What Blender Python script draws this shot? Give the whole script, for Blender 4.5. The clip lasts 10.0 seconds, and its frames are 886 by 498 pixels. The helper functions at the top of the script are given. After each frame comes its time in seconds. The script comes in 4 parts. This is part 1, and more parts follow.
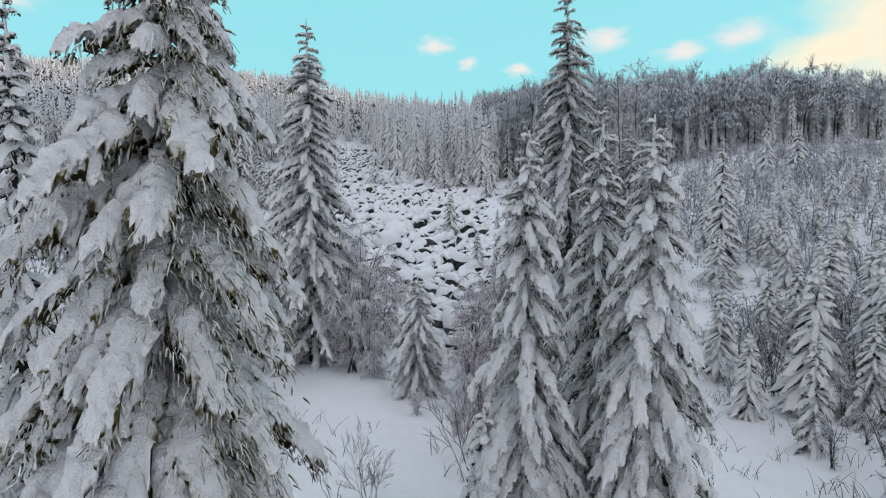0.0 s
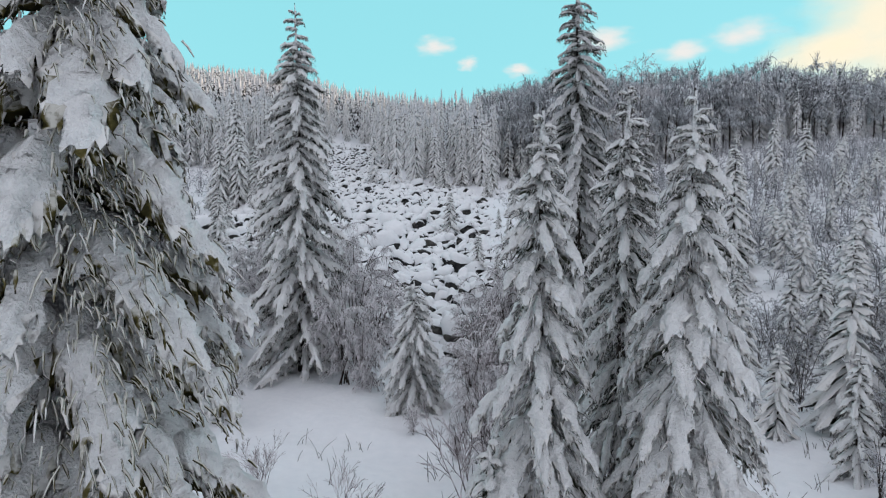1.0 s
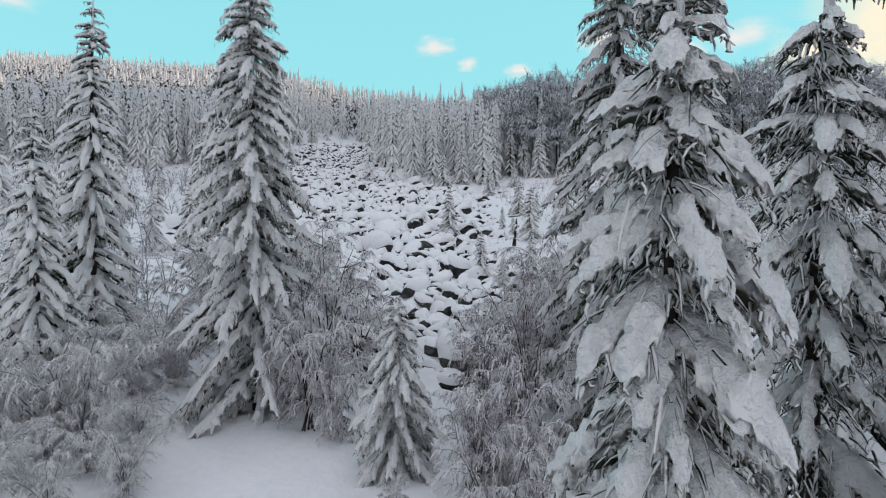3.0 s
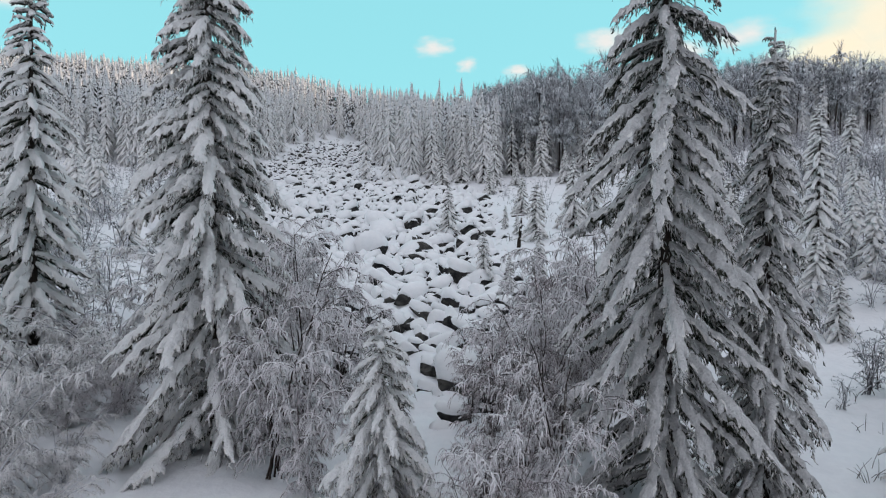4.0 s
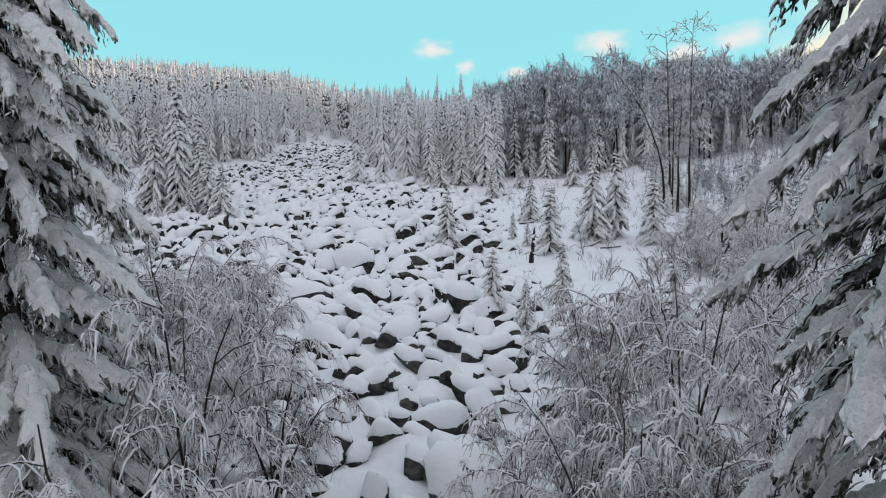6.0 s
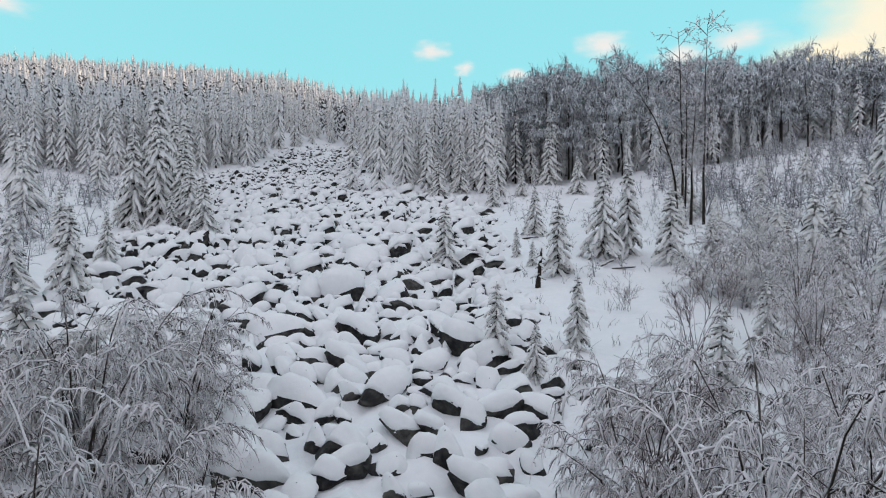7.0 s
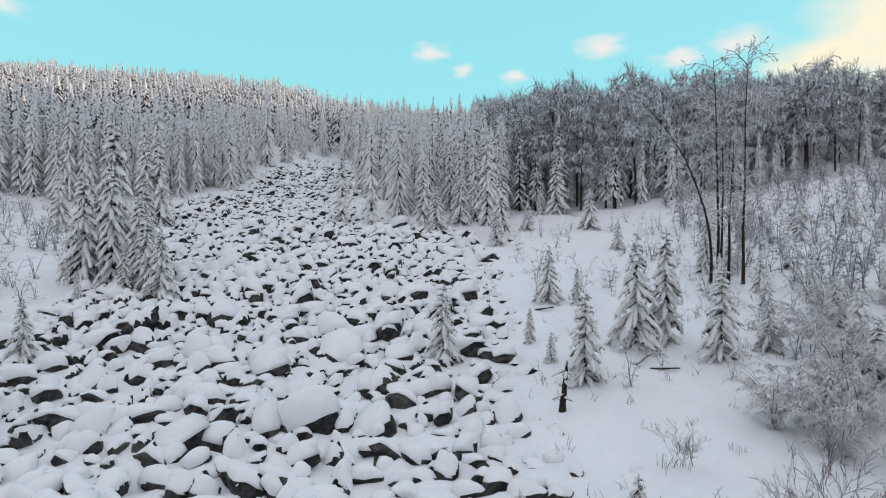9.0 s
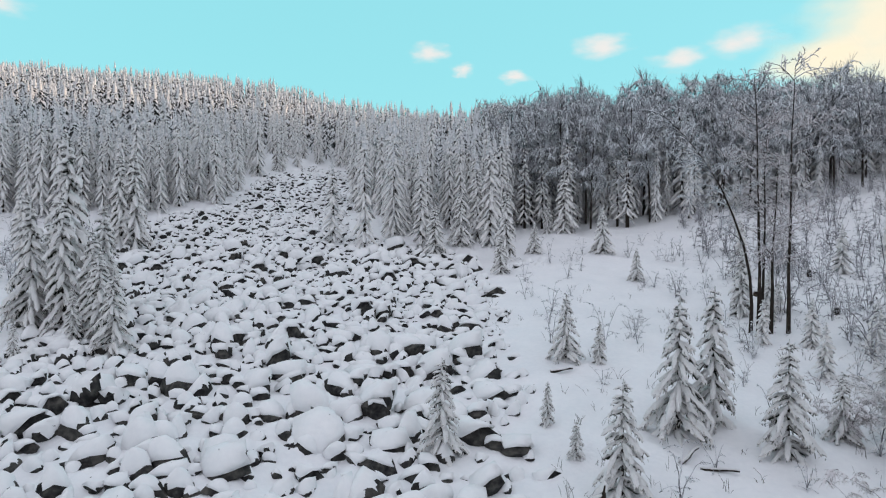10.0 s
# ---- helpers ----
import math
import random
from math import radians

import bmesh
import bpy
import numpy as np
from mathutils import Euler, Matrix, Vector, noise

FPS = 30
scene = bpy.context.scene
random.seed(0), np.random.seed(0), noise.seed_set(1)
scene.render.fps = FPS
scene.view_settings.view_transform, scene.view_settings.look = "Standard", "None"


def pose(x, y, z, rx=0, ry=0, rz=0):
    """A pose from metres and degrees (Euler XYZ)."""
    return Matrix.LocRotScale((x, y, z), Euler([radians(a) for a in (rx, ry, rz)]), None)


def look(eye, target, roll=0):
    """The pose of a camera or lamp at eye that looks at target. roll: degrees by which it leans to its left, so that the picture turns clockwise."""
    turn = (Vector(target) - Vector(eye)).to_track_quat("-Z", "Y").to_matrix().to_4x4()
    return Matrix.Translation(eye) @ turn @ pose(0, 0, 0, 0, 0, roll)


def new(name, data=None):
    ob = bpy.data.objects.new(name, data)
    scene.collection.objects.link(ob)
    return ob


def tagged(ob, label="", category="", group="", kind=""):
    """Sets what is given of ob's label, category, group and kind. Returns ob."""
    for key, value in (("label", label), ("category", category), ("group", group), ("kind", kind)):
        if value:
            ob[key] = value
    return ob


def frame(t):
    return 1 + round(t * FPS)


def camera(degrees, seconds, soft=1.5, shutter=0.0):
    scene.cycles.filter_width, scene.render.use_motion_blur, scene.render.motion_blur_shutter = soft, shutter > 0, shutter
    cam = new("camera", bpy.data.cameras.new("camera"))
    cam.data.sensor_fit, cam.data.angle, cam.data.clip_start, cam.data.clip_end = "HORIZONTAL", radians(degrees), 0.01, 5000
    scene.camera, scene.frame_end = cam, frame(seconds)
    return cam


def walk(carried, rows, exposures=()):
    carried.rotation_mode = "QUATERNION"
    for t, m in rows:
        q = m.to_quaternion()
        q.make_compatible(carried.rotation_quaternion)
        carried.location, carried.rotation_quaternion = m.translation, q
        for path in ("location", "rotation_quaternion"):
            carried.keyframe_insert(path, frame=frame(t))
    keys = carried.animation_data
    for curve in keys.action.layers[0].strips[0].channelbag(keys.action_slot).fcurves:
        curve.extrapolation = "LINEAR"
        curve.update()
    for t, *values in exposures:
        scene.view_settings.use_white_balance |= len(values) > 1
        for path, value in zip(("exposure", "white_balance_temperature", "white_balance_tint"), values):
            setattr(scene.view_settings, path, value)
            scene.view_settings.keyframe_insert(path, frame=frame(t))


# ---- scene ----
cam = camera(70.0, 10.0, soft=1.15)
METRES, EYE, TILT, LEAN, TURN, WIDE = 45.0, 8.0, -2.5, 0.0, 0.0, 1.622
ROWS = [
    (0.0, 0.0, 0.0, 0.0, 0.0, 0.0, 0.0),
    (0.5, 0.0002, 0.0227, 0.0005, 0.01, 0.0, -0.01),
    (1.0, 0.0008, 0.05, 0.0011, 0.01, 0.01, 0.03),
    (1.5, 0.0014, 0.0819, 0.0016, 0.01, 0.02, 0.06),
    (2.0, 0.0019, 0.1183, 0.002, 0.0, 0.02, 0.0),
    (2.5, 0.0026, 0.1584, 0.0024, 0.0, 0.04, -0.03),
    (4.0, 0.0035, 0.2989, 0.0038, -0.04, 0.11, 0.08),
    (4.5, 0.0035, 0.3493, 0.0045, -0.05, 0.14, 0.11),
    (5.0, 0.0038, 0.4001, 0.0071, -0.07, 0.18, 0.09),
    (5.5, 0.0042, 0.4518, 0.0116, -0.09, 0.21, 0.11),
    (7.0, 0.0073, 0.6007, 0.0379, -0.14, 0.33, 0.25),
    (7.5, 0.0082, 0.651, 0.0543, -0.16, 0.36, 0.24),
    (8.0, 0.0085, 0.7013, 0.0746, -0.19, 0.39, 0.23),
    (8.5, 0.0085, 0.7512, 0.0952, -0.23, 0.4, 0.2),
    (9.0, 0.009, 0.8059, 0.1169, -0.23, 0.38, 0.2),
    (9.5, 0.0094, 0.8785, 0.1405, -0.25, 0.38, 0.16),
    (10.0, 0.0101, 0.9757, 0.165, -0.26, 0.36, 0.1),
]
walk(cam, [(t, pose(0, 0, EYE, TILT, LEAN, TURN) @ pose(METRES * WIDE * x, METRES * y, METRES * WIDE * z, 90 + WIDE * pitch, roll, WIDE * yaw)) for t, x, y, z, yaw, pitch, roll in ROWS], exposures=((0.0, 0.95, 6500.0, 10.0), (10.0, 0.95, 6500.0, 10.0)))

SUN_DIR = (math.radians(82.0), math.radians(4.0))   # bearing to the right of +y, elevation

# ---- world and sun ----
world = bpy.data.worlds.new("winter_sky")
scene.world = world
world.use_nodes = True
wn, wl = world.node_tree.nodes, world.node_tree.links
sky = wn.new("ShaderNodeTexSky")
sky.sky_type = "NISHITA"
sky.sun_disc = False
sky.sun_elevation = SUN_DIR[1]
sky.sun_rotation = SUN_DIR[0]
sky.altitude = 1400.0
sky.air_density = 1.0
sky.dust_density = 0.4
sky.ozone_density = 1.5
# a clear cyan sky over the valley ahead; out of view overhead and behind it pales into a thin high layer, added to
# light the snow neutrally
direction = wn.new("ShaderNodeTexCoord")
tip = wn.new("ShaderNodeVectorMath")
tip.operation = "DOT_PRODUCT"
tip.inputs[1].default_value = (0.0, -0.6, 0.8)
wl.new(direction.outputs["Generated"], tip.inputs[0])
fill_veil = wn.new("ShaderNodeMapRange")
fill_veil.interpolation_type = "SMOOTHSTEP"
fill_veil.inputs["From Min"].default_value = -0.2
fill_veil.inputs["From Max"].default_value = 0.35
wl.new(tip.outputs["Value"], fill_veil.inputs["Value"])
clear = wn.new("ShaderNodeMix")
clear.data_type = "RGBA"
clear.inputs["Factor"].default_value = 0.72
clear.inputs["B"].default_value = (2.0, 5.1, 5.5, 1.0)
wl.new(sky.outputs[0], clear.inputs["A"])
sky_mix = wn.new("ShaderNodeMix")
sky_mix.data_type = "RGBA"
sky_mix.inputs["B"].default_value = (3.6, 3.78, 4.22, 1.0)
wl.new(fill_veil.outputs[0], sky_mix.inputs["Factor"])
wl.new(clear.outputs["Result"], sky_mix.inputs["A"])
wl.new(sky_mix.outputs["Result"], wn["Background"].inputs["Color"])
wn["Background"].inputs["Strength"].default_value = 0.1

sun_data = bpy.data.lights.new("sun", "SUN")
sun_data.energy = 1.7
sun_data.angle = radians(0.6)
sun_data.color = (1.0, 0.7, 0.45)
sun = new("sun", sun_data)
sun_way = Vector((math.sin(SUN_DIR[0]) * math.cos(SUN_DIR[1]), math.cos(SUN_DIR[0]) * math.cos(SUN_DIR[1]), math.sin(SUN_DIR[1])))
sun.matrix_world = look((40, 40, 60), Vector((40, 40, 60)) - sun_way)


# ---- materials ----
def material(name, roughness=0.8, specular=0.3):
    m = bpy.data.materials.new(name)
    m.use_nodes = True
    n, l = m.node_tree.nodes, m.node_tree.links
    b = n["Principled BSDF"]
    b.inputs["Roughness"].default_value = roughness
    b.inputs["Specular IOR Level"].default_value = specular
    return m, n, l, b


def noise_node(n, l, scale, detail=3.0, rough=0.55):
    """Noise in world metres."""
    g = n.new("ShaderNodeNewGeometry")
    t = n.new("ShaderNodeTexNoise")
    t.inputs["Scale"].default_value = scale
    t.inputs["Detail"].default_value = detail
    t.inputs["Roughness"].default_value = rough
    l.new(g.outputs["Position"], t.inputs["Vector"])
    return t


def ramp(n, l, source, stops):
    r = n.new("ShaderNodeValToRGB")
    el = r.color_ramp.elements
    while len(el) < len(stops):
        el.new(0.5)
    for e, (p, c) in zip(el, stops):
        e.position = p
        e.color = (*c, 1.0)
    l.new(source, r.inputs["Fac"])
    return r


def math_node(n, l, op, a, b):
    m = n.new("ShaderNodeMath")
    m.operation = op
    for i, v in enumerate((a, b)):
        if isinstance(v, (int, float)):
            m.inputs[i].default_value = v
        else:
            l.new(v, m.inputs[i])
    return m.outputs[0]


def add_bump(n, l, b, source, distance, strength=0.6):
    bump = n.new("ShaderNodeBump")
    bump.inputs["Distance"].default_value = distance
    bump.inputs["Strength"].default_value = strength
    l.new(source, bump.inputs["Height"])
    l.new(bump.outputs[0], b.inputs["Normal"])


def snow_material(name, fine, coarse, lo, hi, distance):
    m, n, l, b = material(name, 0.7, 0.25)
    a, c = noise_node(n, l, fine, 4.0), noise_node(n, l, coarse, 3.0)
    mix = math_node(n, l, "ADD", math_node(n, l, "MULTIPLY", a.outputs["Fac"], 0.5), math_node(n, l, "MULTIPLY", c.outputs["Fac"], 0.5))
    r = ramp(n, l, mix, [(0.3, lo), (0.62, hi)])
    l.new(r.outputs[0], b.inputs["Base Color"])
    add_bump(n, l, b, mix, distance, 1.0)
    return m


def frost_material(name, dark, mid, white, cut, scale, up=0.35):
    """Needles or twigs with rime: whiter where they face up, dark in patches."""
    m, n, l, b = material(name, 0.85, 0.15)
    a, c = noise_node(n, l, scale, 3.0), noise_node(n, l, scale * 0.17, 2.0)
    g = n.new("ShaderNodeNewGeometry")
    s = n.new("ShaderNodeSeparateXYZ")
    l.new(g.outputs["Normal"], s.inputs[0])
    mix = math_node(n, l, "ADD", math_node(n, l, "MULTIPLY", a.outputs["Fac"], 0.6), math_node(n, l, "MULTIPLY", c.outputs["Fac"], 0.4))
    mix = math_node(n, l, "ADD", mix, math_node(n, l, "MULTIPLY", s.outputs["Z"], up))
    r = ramp(n, l, mix, [(cut - 0.12, dark), (cut, mid), (cut + 0.14, white)])
    l.new(r.outputs[0], b.inputs["Base Color"])
    add_bump(n, l, b, a.outputs["Fac"], 0.03)
    return m


SNOW = snow_material("branch_snow", 21.0, 5.0, (0.78, 0.775, 0.78), (0.9, 0.895, 0.89), 0.14)
# greyer and darker than SNOW, for the two tall spruces by the boulder field
GREY_SNOW = snow_material("grey_snow", 19.0, 2.2, (0.46, 0.455, 0.46), (0.74, 0.73, 0.735), 0.16)
GROUND_SNOW = snow_material("ground_snow", 3.0, 0.35, (0.8, 0.81, 0.84), (0.88, 0.88, 0.9), 0.10)
CAP_SNOW = snow_material("boulder_snow", 4.0, 0.8, (0.82, 0.83, 0.85), (0.89, 0.89, 0.9), 0.05)
NEEDLES = frost_material("rimed_needles", (0.022, 0.025, 0.017), (0.1, 0.1, 0.085), (0.62, 0.62, 0.63), 0.5, 12.0)
WHITE_NEEDLES = frost_material("thick_rime_needles", (0.05, 0.055, 0.035), (0.3, 0.3, 0.28), (0.76, 0.76, 0.77), 0.42, 9.0)
MOSSY_NEEDLES = frost_material("mossy_needles", (0.03, 0.026, 0.008), (0.11, 0.09, 0.03), (0.62, 0.6, 0.55), 0.48, 11.0)
HANGING_RIME = frost_material("hanging_rime", (0.06, 0.054, 0.045), (0.36, 0.34, 0.32), (0.8, 0.78, 0.76), 0.4, 14.0)
# distant rime, a touch of blue for haze put into the colour
FAR_NEEDLES = frost_material("far_rime_haze_needles", (0.03, 0.036, 0.034), (0.22, 0.24, 0.25), (0.72, 0.73, 0.75), 0.4, 1.6, 0.36)
# less rime than on the left, and the backlit hillside's shade in the colour
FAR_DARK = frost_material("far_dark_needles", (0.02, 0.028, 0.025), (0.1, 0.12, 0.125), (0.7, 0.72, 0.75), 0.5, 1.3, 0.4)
TWIGS = frost_material("rimed_twigs", (0.045, 0.036, 0.032), (0.3, 0.27, 0.27), (0.82, 0.79, 0.81), 0.37, 4.0, 0.3)
# frosted twigs with a little blue haze mixed into their colour
FROST_HAZE_TWIGS = frost_material("haze_blue_frost_twigs", (0.034, 0.039, 0.045), (0.28, 0.3, 0.325), (0.8, 0.82, 0.85), 0.38, 2.2, 0.3)
WHITE_TWIGS = frost_material("white_rimed_twigs", (0.09, 0.08, 0.075), (0.5, 0.48, 0.47), (0.84, 0.82, 0.82), 0.34, 3.0, 0.3)
GREY_TWIGS = frost_material("grey_twigs", (0.045, 0.043, 0.046), (0.24, 0.24, 0.255), (0.68, 0.68, 0.72), 0.46, 3.0, 0.3)
BROWN_TWIGS = frost_material("brown_twigs", (0.035, 0.024, 0.022), (0.15, 0.115, 0.115), (0.66, 0.61, 0.63), 0.46, 5.0, 0.35)
BARE_TWIGS = frost_material("upper_crown", (0.04, 0.03, 0.025), (0.12, 0.1, 0.09), (0.7, 0.7, 0.73), 0.62, 4.0, 0.35)
BARK = frost_material("bark", (0.028, 0.022, 0.018), (0.085, 0.068, 0.055), (0.6, 0.6, 0.62), 0.66, 5.0, 0.3)
STONE = frost_material("boulder_stone", (0.014, 0.014, 0.015), (0.04, 0.039, 0.038), (0.1, 0.095, 0.085), 0.5, 2.4, 0.0)


# ---- mesh building ----
class Soup:
    """Gathers rings of points into tubes, with a material slot for each."""

    def __init__(self):
        self.v, self.f, self.m, self.n = [], [], [], 0

    def many(self, paths, wide, high, sides, lump=0.0, rng=None, slot=0):
        """Tubes alike in their number of points: paths (tubes, points, 3), half widths (tubes, points)."""
        paths = np.asarray(paths, float)
        count, n, _ = paths.shape
        d = np.gradient(paths, axis=1)
        d /= np.linalg.norm(d, axis=2)[:, :, None] + 1e-9
        side = np.stack([d[..., 1], -d[..., 0], np.zeros((count, n))], -1)
        size = np.linalg.norm(side, axis=2)[..., None]
        side = np.where(size > 0.05, side / (size + 1e-9), np.array([1.0, 0.0, 0.0]))
        up = np.cross(side, d)
        a = np.arange(sides) * (2 * math.pi / sides) + math.pi / sides
        k = 1.0
        if lump:
            k = (1 + lump * rng.standard_normal((count, n, sides)).clip(-1.7, 1.7))[..., None]
        w, h = np.asarray(wide)[:, :, None, None], np.asarray(high)[:, :, None, None]
        ring = paths[:, :, None] + k * (w * np.cos(a)[:, None] * side[:, :, None] + h * np.sin(a)[:, None] * up[:, :, None])
        q = tube_faces(n, sides)[None] + (np.arange(count) * n * sides)[:, None, None]
        self.add(ring.reshape(-1, 3), q.reshape(-1, 4), slot)

    def add(self, verts, quads, slot=0):
        self.v.append(np.asarray(verts, float))
        q = np.asarray(quads, np.int64) + self.n
        self.f.append(q)
        self.m.append(np.broadcast_to(np.asarray(slot), (len(q),)))
        self.n += len(verts)

    def arrays(self):
        return np.concatenate(self.v), np.concatenate(self.f), np.concatenate(self.m)


QUADS = {}


def tube_faces(rings, sides):
    key = (rings, sides)
    if key not in QUADS:
        i, j = np.meshgrid(np.arange(rings - 1), np.arange(sides), indexing="ij")
        k = (j + 1) % sides
        QUADS[key] = np.stack([i * sides + j, i * sides + k, (i + 1) * sides + k, (i + 1) * sides + j], -1).reshape(-1, 4)
    return QUADS[key]


def tube(soup, path, wide, high, sides, slot=0, lump=0.0, rng=None):
    """A tube along path; wide and high are its half widths across and upwards at each point."""
    soup.many(np.asarray(path, float)[None], np.asarray(wide, float)[None], np.asarray(high, float)[None], sides, lump, rng, slot)


def mesh_from(name, verts, quads, slots, mats, smooth=True):
    me = bpy.data.meshes.new(name)
    me.vertices.add(len(verts))
    me.vertices.foreach_set("co", np.asarray(verts, np.float32).ravel())
    q = np.asarray(quads, np.int32)
    size = q.shape[1]
    me.loops.add(q.size)
    me.loops.foreach_set("vertex_index", q.ravel())
    me.polygons.add(len(q))
    me.polygons.foreach_set("loop_start", np.arange(len(q), dtype=np.int32) * size)
    me.polygons.foreach_set("loop_total", np.full(len(q), size, np.int32))
    me.polygons.foreach_set("material_index", np.asarray(slots, np.int32))
    me.polygons.foreach_set("use_smooth", np.full(len(q), smooth))
    for m in mats:
        me.materials.append(m)
    me.update(calc_edges=True)
    me.validate()
    return me


def soup_mesh(name, soup, mats, smooth=True):
    return mesh_from(name, *soup.arrays(), mats, smooth)


def part(name, data, parent, label=""):
    ob = new(name, data)
    ob.parent = parent
    return tagged(ob, label)


# ---- ground ----
def smooth_step(a, b, x):
    t = np.clip((x - a) / (b - a), 0, 1)
    return t * t * (3 - 2 * t)


def waves(x, y, size, seed):
    """A smooth unevenness of about -1 to 1."""
    r = np.random.RandomState(seed)
    out = 0
    for _ in range(6):
        a, p, s = r.uniform(0, 6.3), r.uniform(0, 6.3), r.uniform(0.6, 1.7)
        out = out + np.sin((x * math.cos(a) + y * math.sin(a)) * s * 2 * math.pi / size + p)
    return out / 3.5


VALLEY_Y = (-400, 0, 22, 34, 45, 54, 67, 80, 87, 97, 105, 125, 134, 150, 4000)
VALLEY_Z = (-8, 0.0, 0.3, 0.5, 2.1, 3.6, 5.2, 7.4, 8.5, 9.7, 10.8, 13.8, 15.4, 18.4, 18.4)
# the hillside behind: bearing, distance and height of its ridge
RIDGE_U = (-3.0, -0.66, -0.5, -0.41, -0.32, -0.26, -0.2, -0.15, -0.06, 0.01, 0.07, 0.11, 0.16, 0.2, 0.3, 0.7, 3.0)
RIDGE_Y = (480, 480, 480, 480, 480, 480, 480, 480, 480, 470, 400, 310, 255, 245, 240, 240, 240)
RIDGE_Z = (118, 115, 110, 108, 104, 102, 96, 89, 84, 77, 66, 51, 41, 41, 42, 43, 48)


def ground_z(x, y):
    x, y = np.asarray(x, float), np.asarray(y, float)
    z = sum(np.interp(y + o, VALLEY_Y, VALLEY_Z) for o in (-5, -2.5, 0, 2.5, 5)) / 5
    z = z + 0.14 * np.clip(x - 24, 0, 50) * smooth_step(20, 90, y) + 0.05 * np.clip(-x - 40, 0, 150) * smooth_step(20, 90, y)
    u = x / np.maximum(y - 30, 30)
    far_y = sum(np.interp(u + o, RIDGE_U, RIDGE_Y) for o in (-0.02, 0, 0.02)) / 3
    top = np.interp(u, RIDGE_U, RIDGE_Z)
    s = np.clip((y - 148) / (far_y - 148), 0, 1)
    z = z * (1 - s) + top * s - 0.25 * np.clip(y - far_y, 0, 300)
    # unseen rise on the right, added to keep the low sun off the valley
    z = z + 0.22 * np.clip(x - 70 - 0.75 * np.maximum(y, 0), 0, 260)
    far = smooth_step(60, 300, np.hypot(x, y))
    return z + waves(x, y, 9.0, 3) * 0.14 + waves(x, y, 34.0, 4) * (0.25 + 1.6 * far)


def field_left(y):
    return np.interp(y, (33, 42, 50, 58, 75, 100, 120, 134, 147, 155, 160, 200, 240), (-3, -5, -10, -19, -27, -34, -38, -45, -49, -44, -38, -40, -34))


def field_right(y):
    return np.interp(y, (33, 42, 50, 58, 75, 100, 130, 140, 150, 200, 240), (2.5, 4.2, 5.5, 5, 4.5, 6, 5, -12, -15, -22, -28))


def in_field(x, y):
    return smooth_step(-2.5, 1.0, np.minimum(x - field_left(y), field_right(y) - x)) * smooth_step(33, 37, y) * (1 - smooth_step(222, 232, y))


def graded(lo, hi, step, far_lo, far_hi, growth):
    mid = list(np.arange(lo, hi + step / 2, step))
    a, s = [lo], step
    while a[-1] > far_lo:
        s *= growth
        a.append(a[-1] - s)
    b, s = [hi], step
    while b[-1] < far_hi:
        s *= growth
        b.append(b[-1] + s)
    return np.array(a[:0:-1] + mid + b[1:])


def build_ground():
    xs = graded(-36, 36, 0.6, -2500, 2500, 1.09)
    ys = graded(4, 142, 0.6, -1500, 3800, 1.08)
    x, y = np.meshgrid(xs, ys)
    z = ground_z(x, y)
    dip = in_field(x, y)
    near = smooth_step(0, 20, y) * (1 - smooth_step(150, 220, y))
    z = z - dip * (0.2 - 0.25 * waves(x, y, 2.3, 11)) + near * (1 - dip) * (0.11 * waves(x, y, 3.1, 12) + 0.07 * waves(x, y, 1.6, 13))
    rows, cols = x.shape
    i, j = np.meshgrid(np.arange(rows - 1), np.arange(cols - 1), indexing="ij")
    q = np.stack([i * cols + j, i * cols + j + 1, (i + 1) * cols + j + 1, (i + 1) * cols + j], -1).reshape(-1, 4)
    me = mesh_from("ground", np.stack([x, y, z], -1).reshape(-1, 3), q, np.zeros(len(q)), [GROUND_SNOW])
    tagged(new("ground", me), "deep untrodden snow over a rising mountain slope", "ground", kind="structure")


build_ground()


# ---- spruces ----
UP = np.array([0.0, 0.0, 1.0])


